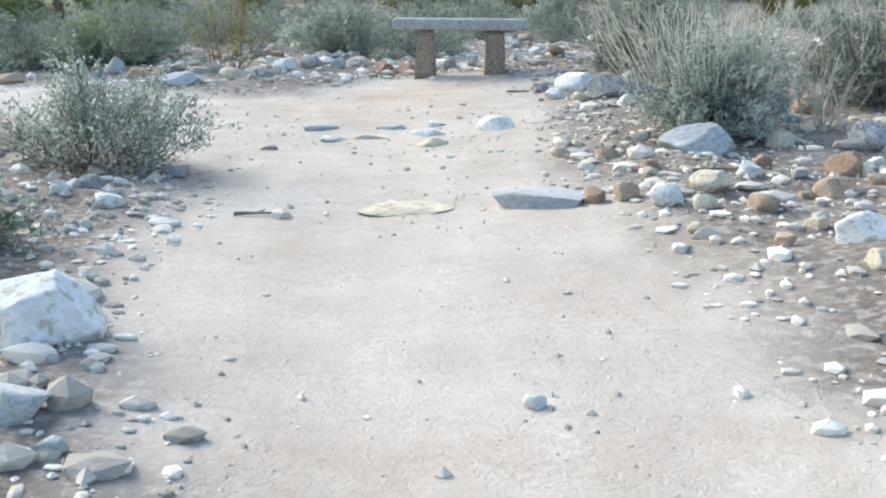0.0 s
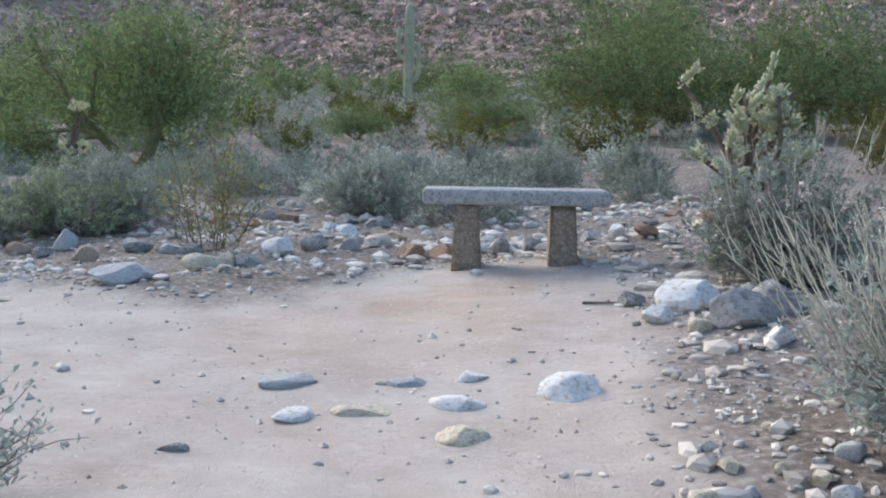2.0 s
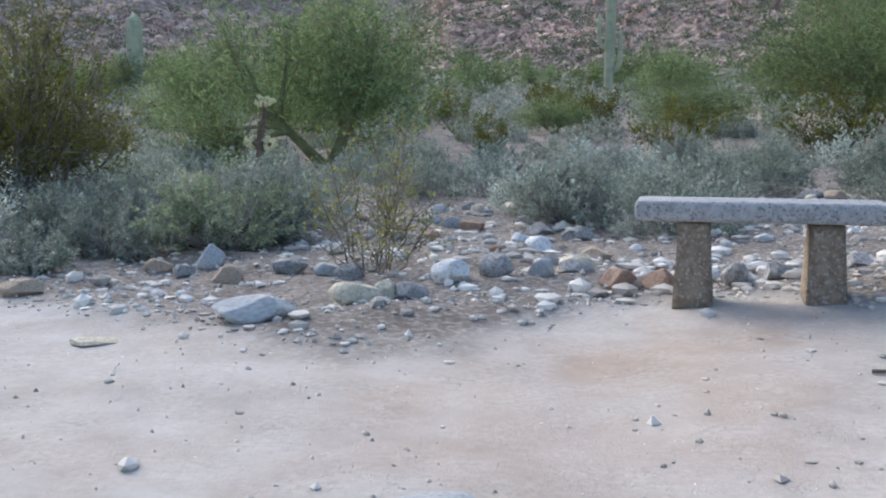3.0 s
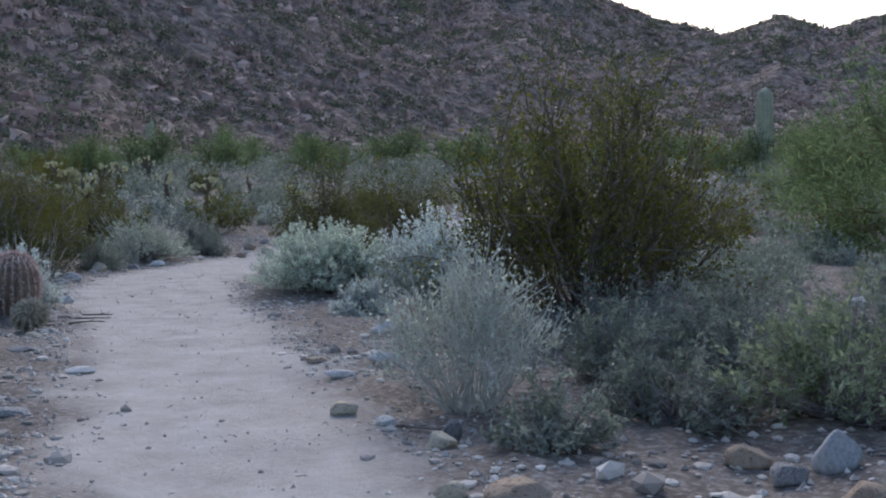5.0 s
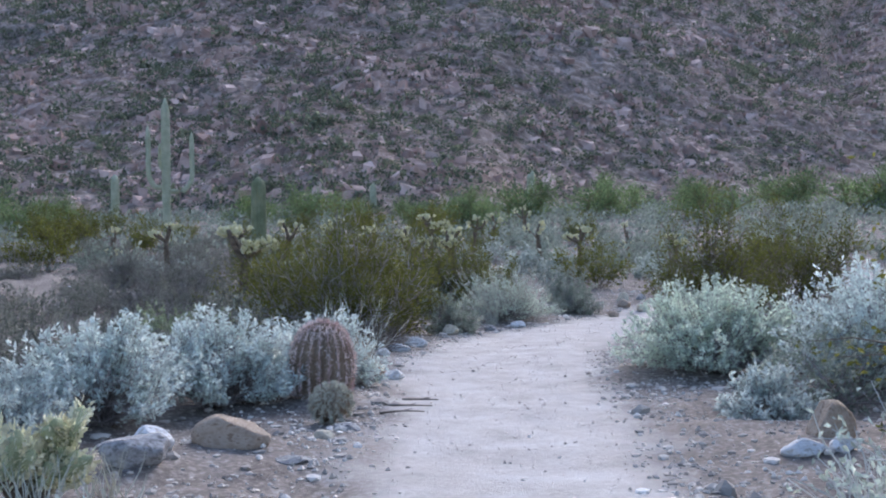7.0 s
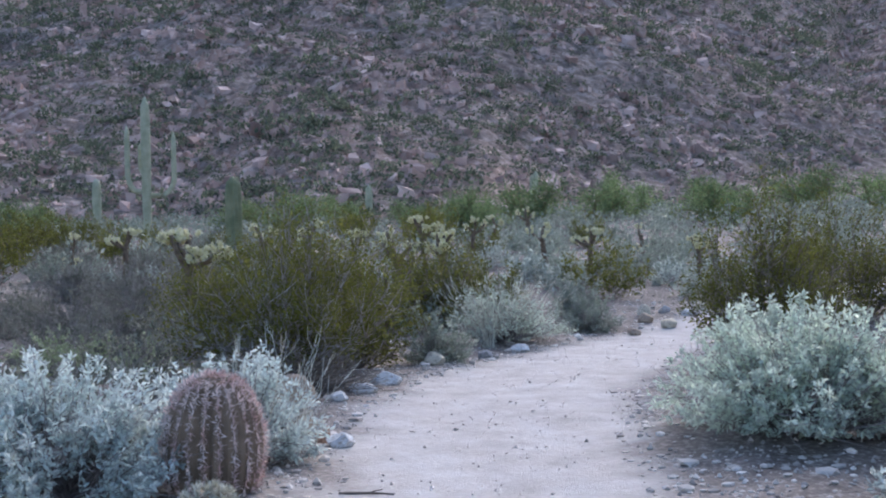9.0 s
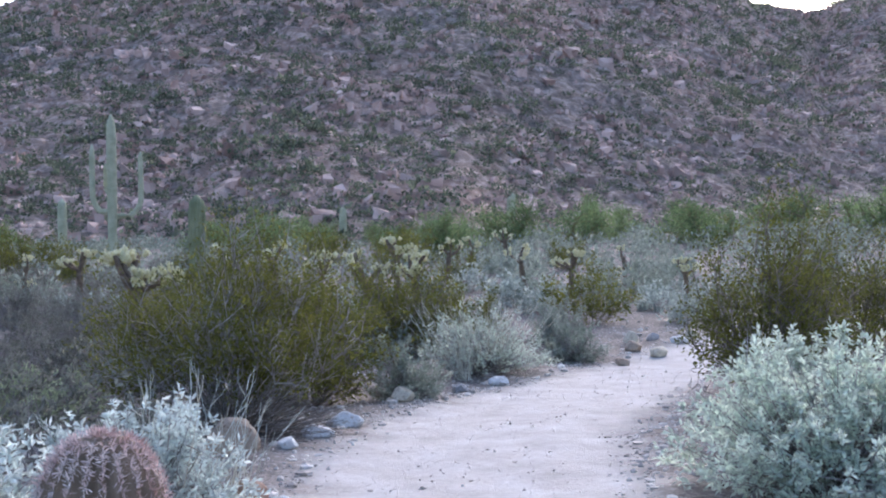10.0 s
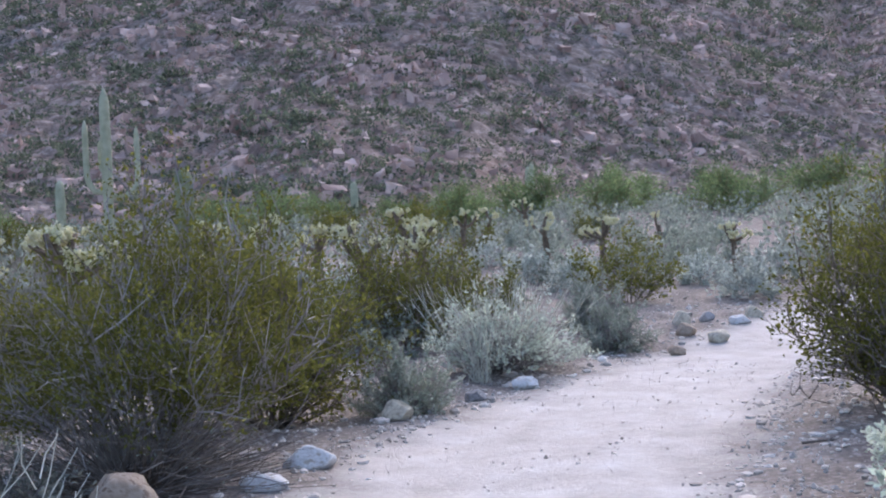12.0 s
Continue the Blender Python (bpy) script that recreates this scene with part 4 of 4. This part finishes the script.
# ---- shrubs across the flat ----
rng = np.random.default_rng(5)
masters = [shrub("grey_shrub", "grey-green desert shrub on the stony flat", 80 + k, 1.4, 0.8, 420, 6, 0.05, 0.022, M_sage, M_twig, twigs=0.14, inner=0.5, group="shrubs on the flat") for k in range(3)]
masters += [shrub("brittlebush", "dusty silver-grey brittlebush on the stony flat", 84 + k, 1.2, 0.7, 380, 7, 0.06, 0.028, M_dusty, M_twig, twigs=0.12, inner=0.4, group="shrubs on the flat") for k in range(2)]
masters += [creosote("creosote_bush", "olive-green creosote bush on the flat", 88 + k, 2.2, 1.7, 20, 2200, 0.085, group="creosote on the flat", side=6) for k in range(2)]
masters += [shrub("grey_shrub", "grey-green desert shrub far out on the flat", 90 + k, 1.4, 0.8, 150, 6, 0.085, 0.04, M_sage, M_twig, twigs=0.1, inner=0.5, group="shrubs on the flat") for k in range(3)]
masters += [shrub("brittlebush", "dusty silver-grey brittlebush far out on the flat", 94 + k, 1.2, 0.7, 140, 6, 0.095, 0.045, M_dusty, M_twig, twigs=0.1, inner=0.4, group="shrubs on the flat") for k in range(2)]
masters += [shrub("grey_shrub", "dusky dark grey shrub on the stony flat", 97, 1.5, 0.7, 300, 6, 0.06, 0.026, M_dusk, M_twig, twigs=0.2, inner=0.5, group="shrubs on the flat")]
count = [0] * 13
tries = 0
for a, r, h in CHOLLA_AZ:
    for k in range(2):
        q = r - rng.uniform(0.7, 1.3)
        a2 = a + (k - 0.5) * rng.uniform(1.5, 3.0)
        px, py = -6.5 - q * math.sin(radians(a2)), 10.86 + q * math.cos(radians(a2))
        if reach(px, py, TRAIL) > -1.0:
            continue
        j = int(rng.integers(7, 12))
        ob = masters[j] if count[j] == 0 else copy_thing(masters[j], Matrix())
        count[j] += 1
        planted(ob, px, py, rng.uniform(0, 360), rng.uniform(0.9, 1.2), 0.5)
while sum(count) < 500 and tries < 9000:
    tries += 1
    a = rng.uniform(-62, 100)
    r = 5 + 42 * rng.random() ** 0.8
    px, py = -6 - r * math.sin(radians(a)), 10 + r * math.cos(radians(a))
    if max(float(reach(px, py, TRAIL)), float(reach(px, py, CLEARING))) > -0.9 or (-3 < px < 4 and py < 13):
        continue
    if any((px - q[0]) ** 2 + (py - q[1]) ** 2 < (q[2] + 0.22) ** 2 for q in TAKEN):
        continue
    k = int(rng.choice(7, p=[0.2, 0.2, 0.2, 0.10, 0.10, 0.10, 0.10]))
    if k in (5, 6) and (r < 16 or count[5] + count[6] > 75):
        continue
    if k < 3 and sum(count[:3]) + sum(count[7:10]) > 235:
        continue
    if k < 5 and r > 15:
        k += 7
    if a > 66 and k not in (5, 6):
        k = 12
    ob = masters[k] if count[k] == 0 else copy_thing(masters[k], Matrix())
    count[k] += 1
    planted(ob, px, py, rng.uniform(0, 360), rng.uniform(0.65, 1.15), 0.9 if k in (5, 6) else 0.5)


# ---- growth and boulders on the hills, gravel on the ground ----
def hill_growth():
    rng = np.random.default_rng(9)
    n = 18500
    az, s = rng.uniform(-28, 94, n * 3), rng.random(n * 3) ** 1.0 * 0.99
    keep = np.array([0.4 * noise.noise(Vector((a * 0.22, b * 7, 1))) + 0.45 * noise.noise(Vector((a * 1.9, b * 60, 1))) for a, b in zip(az, s)]) + rng.normal(size=n * 3) * 0.25 > -0.05
    az, s = az[keep][:n], s[keep][:n]
    p = hill_point(az, s)
    size = rng.uniform(0.4, 0.95, len(p)) * np.where(rng.random(len(p)) < 0.15, 1.6, 1.0) * (0.85 + 0.7 * s)
    per = 22
    c = np.repeat(p, per, 0)
    dirs = unit(rng.normal(size=(len(c), 3)) * np.array([1, 1, 0.7]))
    dirs[:, 2] = np.abs(dirs[:, 2])
    k = np.repeat(size, per)[:, None]
    c = c + dirs * k * rng.random((len(c), 1)) ** 0.5 * np.array([1.0, 1.0, 0.75])
    v, f = leaf_quads(rng, c, dirs + rng.normal(size=c.shape) * 0.6, 0.5 * k[:, 0] * rng.uniform(0.5, 1.1, len(c)), 0.3 * k[:, 0])
    tagged(put_mesh("hill_shrubs", v, f, M_hillgreen), "dark green shrubs scattered over the hillside", "shrubs", kind="stuff")
    m = 40000
    az, s = rng.uniform(-28, 94, m * 3), rng.random(m * 3) ** 0.9 * 0.99
    keep = np.array([noise.noise(Vector((a * 0.3, b * 9, 6))) + 0.4 * noise.noise(Vector((a * 1.1, b * 20, 3))) for a, b in zip(az, s)]) + rng.normal(size=m * 3) * 0.3 > 0.02
    az, s = az[keep][:m], s[keep][:m]
    p = hill_point(az, s)
    bv = np.array([(a, b, c) for a in (-1, 1) for b in (-1, 1) for c in (-1, 1)], float) * 0.75
    bf = [(0, 1, 3, 2), (4, 6, 7, 5), (0, 4, 5, 1), (2, 3, 7, 6), (0, 2, 6, 4), (1, 5, 7, 3)]
    size = np.minimum(np.exp(rng.normal(size=(len(p), 1, 1)) * 0.6) * 0.17, 0.55) * (1 + 0.8 * s[:, None, None])
    v = bv[None] * (1 + rng.normal(size=(len(p), len(bv), 3)) * 0.3) * size * rng.uniform(0.55, 1.4, (len(p), 1, 3))
    a = rng.uniform(0, 2 * np.pi, (len(p), 1))
    v = np.stack([v[..., 0] * np.cos(a) - v[..., 1] * np.sin(a), v[..., 0] * np.sin(a) + v[..., 1] * np.cos(a), v[..., 2] + v[..., 0] * 0.4], -1) + p[:, None]
    f = (np.array(bf)[None] + (np.arange(len(p)) * len(bv))[:, None, None]).reshape(-1, 4)
    tagged(put_mesh("hill_boulders", v.reshape(-1, 3), f, M_boulder), "reddish and pale boulders scattered over the hillside", "boulders", kind="stuff")


def far_scrub():
    rng = np.random.default_rng(23)
    n = 2300
    az, r = np.radians(rng.uniform(-60, 98, n)), 23 + 57 * np.sqrt(rng.random(n))
    px, py = -6 - r * np.sin(az), 10 + r * np.cos(az)
    keep = reach(px, py, TRAIL) < -1.2
    px, py = px[keep], py[keep]
    p = np.stack([px, py, level(px, py)], 1)
    size = rng.uniform(0.55, 1.15, len(p))
    per = 60
    k = np.repeat(size, per)[:, None]
    way = unit(rng.normal(size=(len(p) * per, 3)))
    way[:, 2] = np.abs(way[:, 2])
    c = np.repeat(p, per, 0) + way * k * rng.random((len(way), 1)) ** 0.4 * np.array([0.8, 0.8, 0.85])
    v, f = leaf_quads(rng, c, way + rng.normal(size=c.shape) * 0.5, 0.2 * k[:, 0], 0.10 * k[:, 0])
    tagged(put_mesh("far_scrub", v, f, M_sage), "grey-green scrub covering the flat below the hill", "scrub", kind="stuff")


far_scrub()
M_boulder = ramp_mat("hill_boulder", (0.36, 0.24, 0.20), (0.62, 0.47, 0.41), scale=0.5, bump=0, island=0.4)
hill_growth()


def gravel():
    rng = np.random.default_rng(14)
    bm = bmesh.new()
    bmesh.ops.create_icosphere(bm, subdivisions=1, radius=1)
    bv, bf = np.array([q.co for q in bm.verts]), np.array([[q.index for q in fc.verts] for fc in bm.faces])
    bm.free()
    n = 260000
    px, py = rng.uniform(-26, 9, n), rng.uniform(-3, 28, n)
    inside = np.maximum(reach(px, py, TRAIL), reach(px, py, CLEARING))
    clump = 0.6 + bumps(px, py, (0.7, 0.5), (0.5, 1.7))
    stony = np.exp(-((px - 0.5) ** 2 + (py - 13) ** 2) / 14)
    chance = np.where(inside > 0.25, 0.012 + 0.2 * np.exp(-((px - 1.0) ** 2 + (py - 7.2) ** 2) / 1.6), np.maximum(0.75 * np.exp(np.minimum(inside, 0) / 1.4), 0.55 * stony)) * np.clip(clump, 0.1, 1.4) + 0.004
    keep = np.flatnonzero(rng.random(n) < chance)[:24000]
    px, py, inside = px[keep], py[keep], inside[keep]
    size = np.minimum(np.exp(rng.normal(size=len(keep)) * 0.55) * np.where(inside < 0.1, 0.014, 0.008) * (1 + 1.0 * stony[keep] + 0.4 * (py < 6.5)), 0.08)
    p = np.stack([px, py, soils(px, py) + size * 0.15], 1)
    size = size[:, None, None]
    v = bv[None] * (1 + rng.normal(size=(len(p), len(bv), 1)) * 0.13) * size * rng.uniform(0.55, 1.35, (len(p), 1, 3)) * np.array([1.1, 1.1, 0.62]) + p[:, None]
    f = (bf[None] + (np.arange(len(p)) * len(bv))[:, None, None]).reshape(-1, 3)
    tagged(put_mesh("gravel", v.reshape(-1, 3), f, M_gravel), "loose grey and tan stones along the trail's edges", "gravel", kind="stuff")


gravel()


def grit():
    rng = np.random.default_rng(15)
    n = 320000
    px, py = rng.uniform(-20, 3.5, n), rng.uniform(0.8, 20, n)
    inside = np.maximum(reach(px, py, TRAIL), reach(px, py, CLEARING))
    clump = bumps(px, py, (1.0, 1.1), (0.6, 3.1))
    verge = inside < 0.05
    chance = np.where(verge, 0.75 * np.exp(np.minimum(inside, 0) / 1.3), 0.2) * (0.4 + 0.7 * clump)
    keep = np.flatnonzero(rng.random(n) < chance)[:42000]
    px, py, verge = px[keep], py[keep], verge[keep]
    size = np.minimum(np.exp(rng.normal(size=len(px)) * 0.55) * np.where(verge, 0.0085, 0.0042), 0.024)
    p = np.stack([px, py, soils(px, py) + size * 0.2], 1)
    o = np.array([(1, 0, 0), (0, 1, 0), (-1, 0, 0), (0, -1, 0), (0, 0, 0.8), (0, 0, -0.8)], float)
    v = o[None] * (1 + rng.normal(size=(len(p), 6, 1)) * 0.2) * size[:, None, None] * rng.uniform(0.7, 1.4, (len(p), 1, 3)) + p[:, None]
    tri = np.array([(0, 1, 4), (1, 2, 4), (2, 3, 4), (3, 0, 4), (1, 0, 5), (2, 1, 5), (3, 2, 5), (0, 3, 5)])
    f = (tri[None] + (np.arange(len(p)) * 6)[:, None, None]).reshape(-1, 3)
    tagged(put_mesh("trail_grit", v.reshape(-1, 3), f, M_gravel), "fine pale grit strewn on the trail and its verges", "grit", kind="stuff")


grit()

# ---- single rocks ----
W, G, B, T, R, C = M_white, M_grey, M_blue, M_tan, M_brown, M_cream
WORDS = {"white_quartz": "whitish quartz rock", "grey_rock": "rough grey rock", "blue_grey_rock": "blue-grey rock", "tan_rock": "tan sandstone rock", "rust_brown_rock": "rust-brown rock", "cream_rock": "cream-coloured rock"}


def rocks(rows, where, group, sink=0.3, across=None):
    for k, (x, y, w, d, h, m, turn) in enumerate(rows):
        turn = turn if across is None else across + turn * 0.3
        rock(x, y, w, d, h, m, WORDS[m.name] + " " + where, turn, k * 3 + len(rows), sink, group=group)


rocks([(-0.88, 2.95, 0.36, 0.3, 0.25, W, 20), (-0.75, 2.36, 0.16, 0.14, 0.09, B, 70), (-0.62, 2.2, 0.09, 0.08, 0.05, B, 10), (0.5, 2.43, 0.06, 0.05, 0.04, W, 0), (-1.15, 4.65, 0.14, 0.12, 0.08, W, 30),
       (-1.05, 5.5, 0.14, 0.12, 0.08, G, 30), (-1.35, 5.0, 0.2, 0.14, 0.09, G, 80)], "on stony soil beside the trail", "rocks by the first stretch")
rocks([(0.16, 4.72, 0.46, 0.26, 0.055, C, 5), (0.76, 4.72, 0.46, 0.3, 0.09, B, 160), (1.26, 4.42, 0.19, 0.16, 0.13, W, 40), (1.12, 4.6, 0.14, 0.12, 0.10, T, 40), (1.5, 4.62, 0.2, 0.16, 0.10, C, 10),
       (1.72, 5.7, 0.46, 0.3, 0.22, B, 15), (1.8, 3.6, 0.3, 0.22, 0.13, W, 30), (2.05, 4.6, 0.22, 0.2, 0.12, T, 70), (2.3, 5.1, 0.26, 0.2, 0.14, R, 50), (2.25, 5.9, 0.24, 0.2, 0.14, C, 20), (2.6, 5.6, 0.3, 0.24, 0.18, G, 50),
       (0.98, 4.6, 0.1, 0.1, 0.09, R, 20), (1.35, 5.2, 0.13, 0.1, 0.08, R, 75), (1.2, 5.6, 0.16, 0.13, 0.08, T, 45), (1.75, 4.9, 0.12, 0.1, 0.09, W, 0), (1.9, 5.25, 0.14, 0.12, 0.1, R, 20), (2.1, 3.9, 0.2, 0.16, 0.1, T, 0), (1.62, 4.2, 0.15, 0.12, 0.09, T, 33)],
      "half sunk across the sandy slope", "rocks across the slope", 0.38)
rocks([(0.72, 7.2, 0.33, 0.26, 0.12, W, 100), (0.3, 6.66, 0.2, 0.18, 0.07, C, 20), (-0.1, 7.02, 0.26, 0.16, 0.05, C, 0), (0.27, 7.08, 0.24, 0.18, 0.06, W, 150), (-0.47, 7.42, 0.26, 0.16, 0.06, B, 20), (-0.36, 6.95, 0.22, 0.17, 0.05, W, 60), (0.05, 7.45, 0.2, 0.12, 0.05, B, 10), (0.32, 7.5, 0.16, 0.1, 0.05, W, 40), (-0.7, 6.5, 0.12, 0.08, 0.04, G, 0)],
      "set flat in the sandy clearing", "rocks in the clearing", 0.5)
rocks([(1.46, 8.6, 0.36, 0.3, 0.22, W, 10), (1.27, 8.38, 0.19, 0.15, 0.10, W, 40), (1.66, 8.16, 0.38, 0.3, 0.23, G, 25), (1.43, 8.1, 0.14, 0.12, 0.08, C, 5), (1.72, 7.75, 0.16, 0.13, 0.09, W, 80), (1.9, 8.5, 0.3, 0.24, 0.2, G, 10), (1.2, 8.9, 0.2, 0.16, 0.1, G, 60), (2.3, 7.9, 0.3, 0.2, 0.16, T, 30), (2.75, 7.0, 0.26, 0.2, 0.16, R, 75), (1.85, 6.35, 0.12, 0.1, 0.1, T, 10)],
      "in a heap under a grey shrub", "heap of rocks")
rocks([(-1.48, 9.98, 0.30, 0.2, 0.16, C, 25), (-1.36, 10.14, 0.17, 0.14, 0.15, C, 70), (-1.1, 10.62, 0.23, 0.18, 0.16, W, 5), (-1.86, 9.5, 0.42, 0.26, 0.15, B, 20), (-1.22, 10.15, 0.2, 0.15, 0.11, G, 10), (-2.64, 11.0, 0.23, 0.18, 0.15, T, 0), (-2.95, 11.42, 0.2, 0.18, 0.2, B, 30), (-3.28, 11.3, 0.2, 0.14, 0.1, T, 30), (-3.05, 11.2, 0.16, 0.12, 0.1, G, 50),
       (-2.3, 11.2, 0.24, 0.18, 0.12, G, 30), (-2.05, 11.25, 0.2, 0.16, 0.12, B, 0), (-1.8, 10.9, 0.22, 0.16, 0.12, G, 70), (-0.85, 10.75, 0.22, 0.2, 0.16, G, 45), (-0.6, 10.85, 0.16, 0.14, 0.14, B, 0), (-0.4, 10.95, 0.22, 0.16, 0.1, G, 15), (-0.15, 10.75, 0.22, 0.18, 0.12, R, 30), (0.1, 10.7, 0.2, 0.2, 0.15, R, 60), (0.5, 10.75, 0.2, 0.18, 0.16, G, 80), (0.75, 10.9, 0.2, 0.16, 0.12, G, 45),
       (1.35, 10.8, 0.14, 0.12, 0.12, W, 0), (1.55, 10.7, 0.2, 0.14, 0.1, R, 20), (-2.5, 9.1, 0.24, 0.2, 0.03, C, 20), (-3.6, 10.2, 0.28, 0.2, 0.12, T, 10), (-3.9, 10.15, 0.14, 0.1, 0.08, C, 30)],
      "in the loose row edging the clearing", "row of edging rocks")
rocks([(-9.7, 10.62, 0.5, 0.3, 0.24, T, 28), (-9.6, 10.12, 0.26, 0.22, 0.2, W, 50), (-9.22, 9.97, 0.36, 0.28, 0.2, G, 10), (-9.95, 11.3, 0.15, 0.12, 0.07, C, 0), (-10.2, 11.55, 0.2, 0.14, 0.08, G, 20), (-7.95, 10.7, 0.2, 0.13, 0.06, W, 30), (-9.2, 10.85, 0.22, 0.16, 0.05, G, 30), (-7.0, 9.75, 0.3, 0.12, 0.06, G, 20),
       (-14.78, 13.28, 0.44, 0.36, 0.32, T, 40), (-15.67, 14.5, 0.32, 0.22, 0.17, W, 30), (-15.22, 14.1, 0.28, 0.18, 0.11, W, 20), (-16.8, 15.55, 0.24, 0.2, 0.18, C, 50), (-14.65, 13.65, 0.16, 0.13, 0.09, W, 0), (-17.2, 15.95, 0.16, 0.14, 0.1, W, 0), (-17.6, 16.6, 0.2, 0.16, 0.12, G, 0), (-18.0, 17.3, 0.24, 0.2, 0.14, W, 40), (-12.75, 12.98, 0.2, 0.15, 0.12, W, 40), (-13.0, 12.9, 0.2, 0.16, 0.2, R, 0),
       (-20.9, 21.3, 0.24, 0.21, 0.22, C, 20), (-21.0, 21.8, 0.22, 0.18, 0.15, G, 60), (-21.0, 22.6, 0.25, 0.21, 0.21, C, 10), (-20.3, 20.9, 0.26, 0.2, 0.2, T, 30), (-19.7, 20.9, 0.26, 0.22, 0.18, C, 30), (-19.2, 19.9, 0.2, 0.2, 0.14, T, 0), (-20.6, 22.0, 0.3, 0.2, 0.14, W, 70)],
      "beside the trail's edge", "rocks along the trail", 0.3, 52)
rocks([(-8.02, 13.8, 0.28, 0.26, 0.28, T, 0), (-7.72, 13.3, 0.25, 0.16, 0.11, W, 15), (-7.62, 13.5, 0.15, 0.12, 0.1, W, 60), (-5.6, 11.05, 0.16, 0.12, 0.08, C, 0), (-5.15, 10.95, 0.12, 0.1, 0.06, W, 40), (-6.4, 11.7, 0.2, 0.13, 0.07, W, 20), (-7.0, 12.0, 0.18, 0.15, 0.05, T, 30), (-4.55, 10.75, 0.15, 0.12, 0.1, C, 20), (-4.7, 10.95, 0.14, 0.12, 0.12, G, 80)],
      "on the gravel under silvery shrubs", "rocks along the trail", 0.3, 52)
rng = np.random.default_rng(31)
for k in range(150):
    bx, by = (rng.uniform(-2.5, 3.5), rng.uniform(10.9, 17)) if k < 80 else ((rng.uniform(-30, -15), rng.uniform(8, 14)) if k < 115 else (rng.uniform(-7, -1.5), rng.uniform(11.2, 18)))
    if any((bx - q[0]) ** 2 + (by - q[1]) ** 2 < 0.3 for q in TAKEN) or reach(bx, by, TRAIL) > -0.3:
        continue
    m = (G, B, W, T, G, R, C)[rng.integers(0, 7)]
    z = rng.uniform(0.1, 0.3)
    rock(bx, by, z, z * 0.8, z * 0.5, m, WORDS[m.name] + " among loose stones on the flat", rng.uniform(0, 180), k, group="stones on the flat")

rng = np.random.default_rng(41)
for k in range(150):
    right = k < 95
    bx, by = (rng.uniform(0.95, 3.2), rng.uniform(2.9, 6.8)) if right else (rng.uniform(-2.2, -0.75), rng.uniform(2.4, 5.6))
    if reach(bx, by, TRAIL) > 0.15 or any((bx - q[0]) ** 2 + (by - q[1]) ** 2 < 0.08 for q in TAKEN):
        continue
    m = (T, W, C, W, G, C, C, B)[rng.integers(0, 8)] if right else (G, W, B, C, G)[rng.integers(0, 5)]
    z = 0.045 + 0.09 * rng.random() ** 2
    rock(bx, by, z, z * 0.8, z * 0.6, m, WORDS[m.name] + " among loose stones on the slope", rng.uniform(0, 180), k, group="stones on the slope")


# ---- dry grass and fallen sticks ----
def grass_tuft(label, seed, x, y, blades, tall):
    rng = np.random.default_rng(seed)
    st = []
    for k in range(blades):
        a, lean = rng.uniform(0, 2 * np.pi), rng.uniform(0.1, 0.55)
        p = np.array([rng.normal() * 0.05, rng.normal() * 0.05, 0.0])
        q = p + np.array([math.cos(a) * lean, math.sin(a) * lean, rng.uniform(0.6, 1.0)]) * tall
        st.append(tube(arc(p, q, rng, 0.12, 5), 0.0042, 0.0014, 3))
    v, f = gather(st)
    ob = put_mesh("grass_tuft", v, f, M_straw)
    ob.matrix_basis = pose(x, y, soil(x, y) - 0.01)
    return tagged(ob, label, "grass", "tufts of dry grass")


for k, (gx, gy, gn, gh) in enumerate([(-8.05, 9.35, 34, 0.36), (-7.85, 9.6, 22, 0.3), (-8.7, 9.75, 20, 0.28), (-12.85, 12.2, 30, 0.62), (-12.95, 12.75, 26, 0.6), (-19.6, 18.3, 40, 0.7), (-18.5, 17.1, 36, 0.75), (2.6, 6.3, 30, 0.5)]):
    grass_tuft("thin tuft of straw-coloured dry grass by the trail", 300 + k, gx, gy, gn, gh)


def stick(x, y, length, turn, seed):
    rng = np.random.default_rng(seed)
    pts = arc((-length / 2, 0, 0), (length / 2, 0, 0), rng, 0.12, 7)
    pts[:, 2] = np.abs(pts[:, 2]) * 0.3
    v, f = tube(pts, 0.009, 0.004, 6)
    q = arc(pts[3], pts[3] + np.array([length * 0.22, length * 0.14, 0.01]), rng, 0.1, 4)
    v, f = gather([(v, f), tube(q, 0.005, 0.002, 5)])
    ob = put_mesh("stick", v, f, M_dark, smooth=True)
    ob.matrix_basis = pose(x, y, soil(x, y) + 0.008, 0, 0, turn)
    return tagged(ob, "dark dry fallen stick lying on the sand", "stick", "fallen sticks")


for k, (sx, sy, sl, sr) in enumerate([(-0.5, 4.62, 0.2, 5), (-11.0, 12.35, 0.4, 60), (-10.75, 12.2, 0.34, 70), (-11.3, 12.6, 0.3, 55), (1.7, 5.0, 0.4, 10), (-1.3, 3.1, 0.3, 30), (-12.9, 12.6, 0.3, 40), (-14.3, 17.2, 0.3, 70), (-4.9, 10.95, 0.25, 20), (1.05, 8.9, 0.25, 15)]):
    stick(sx, sy, sl, sr, 400 + k)
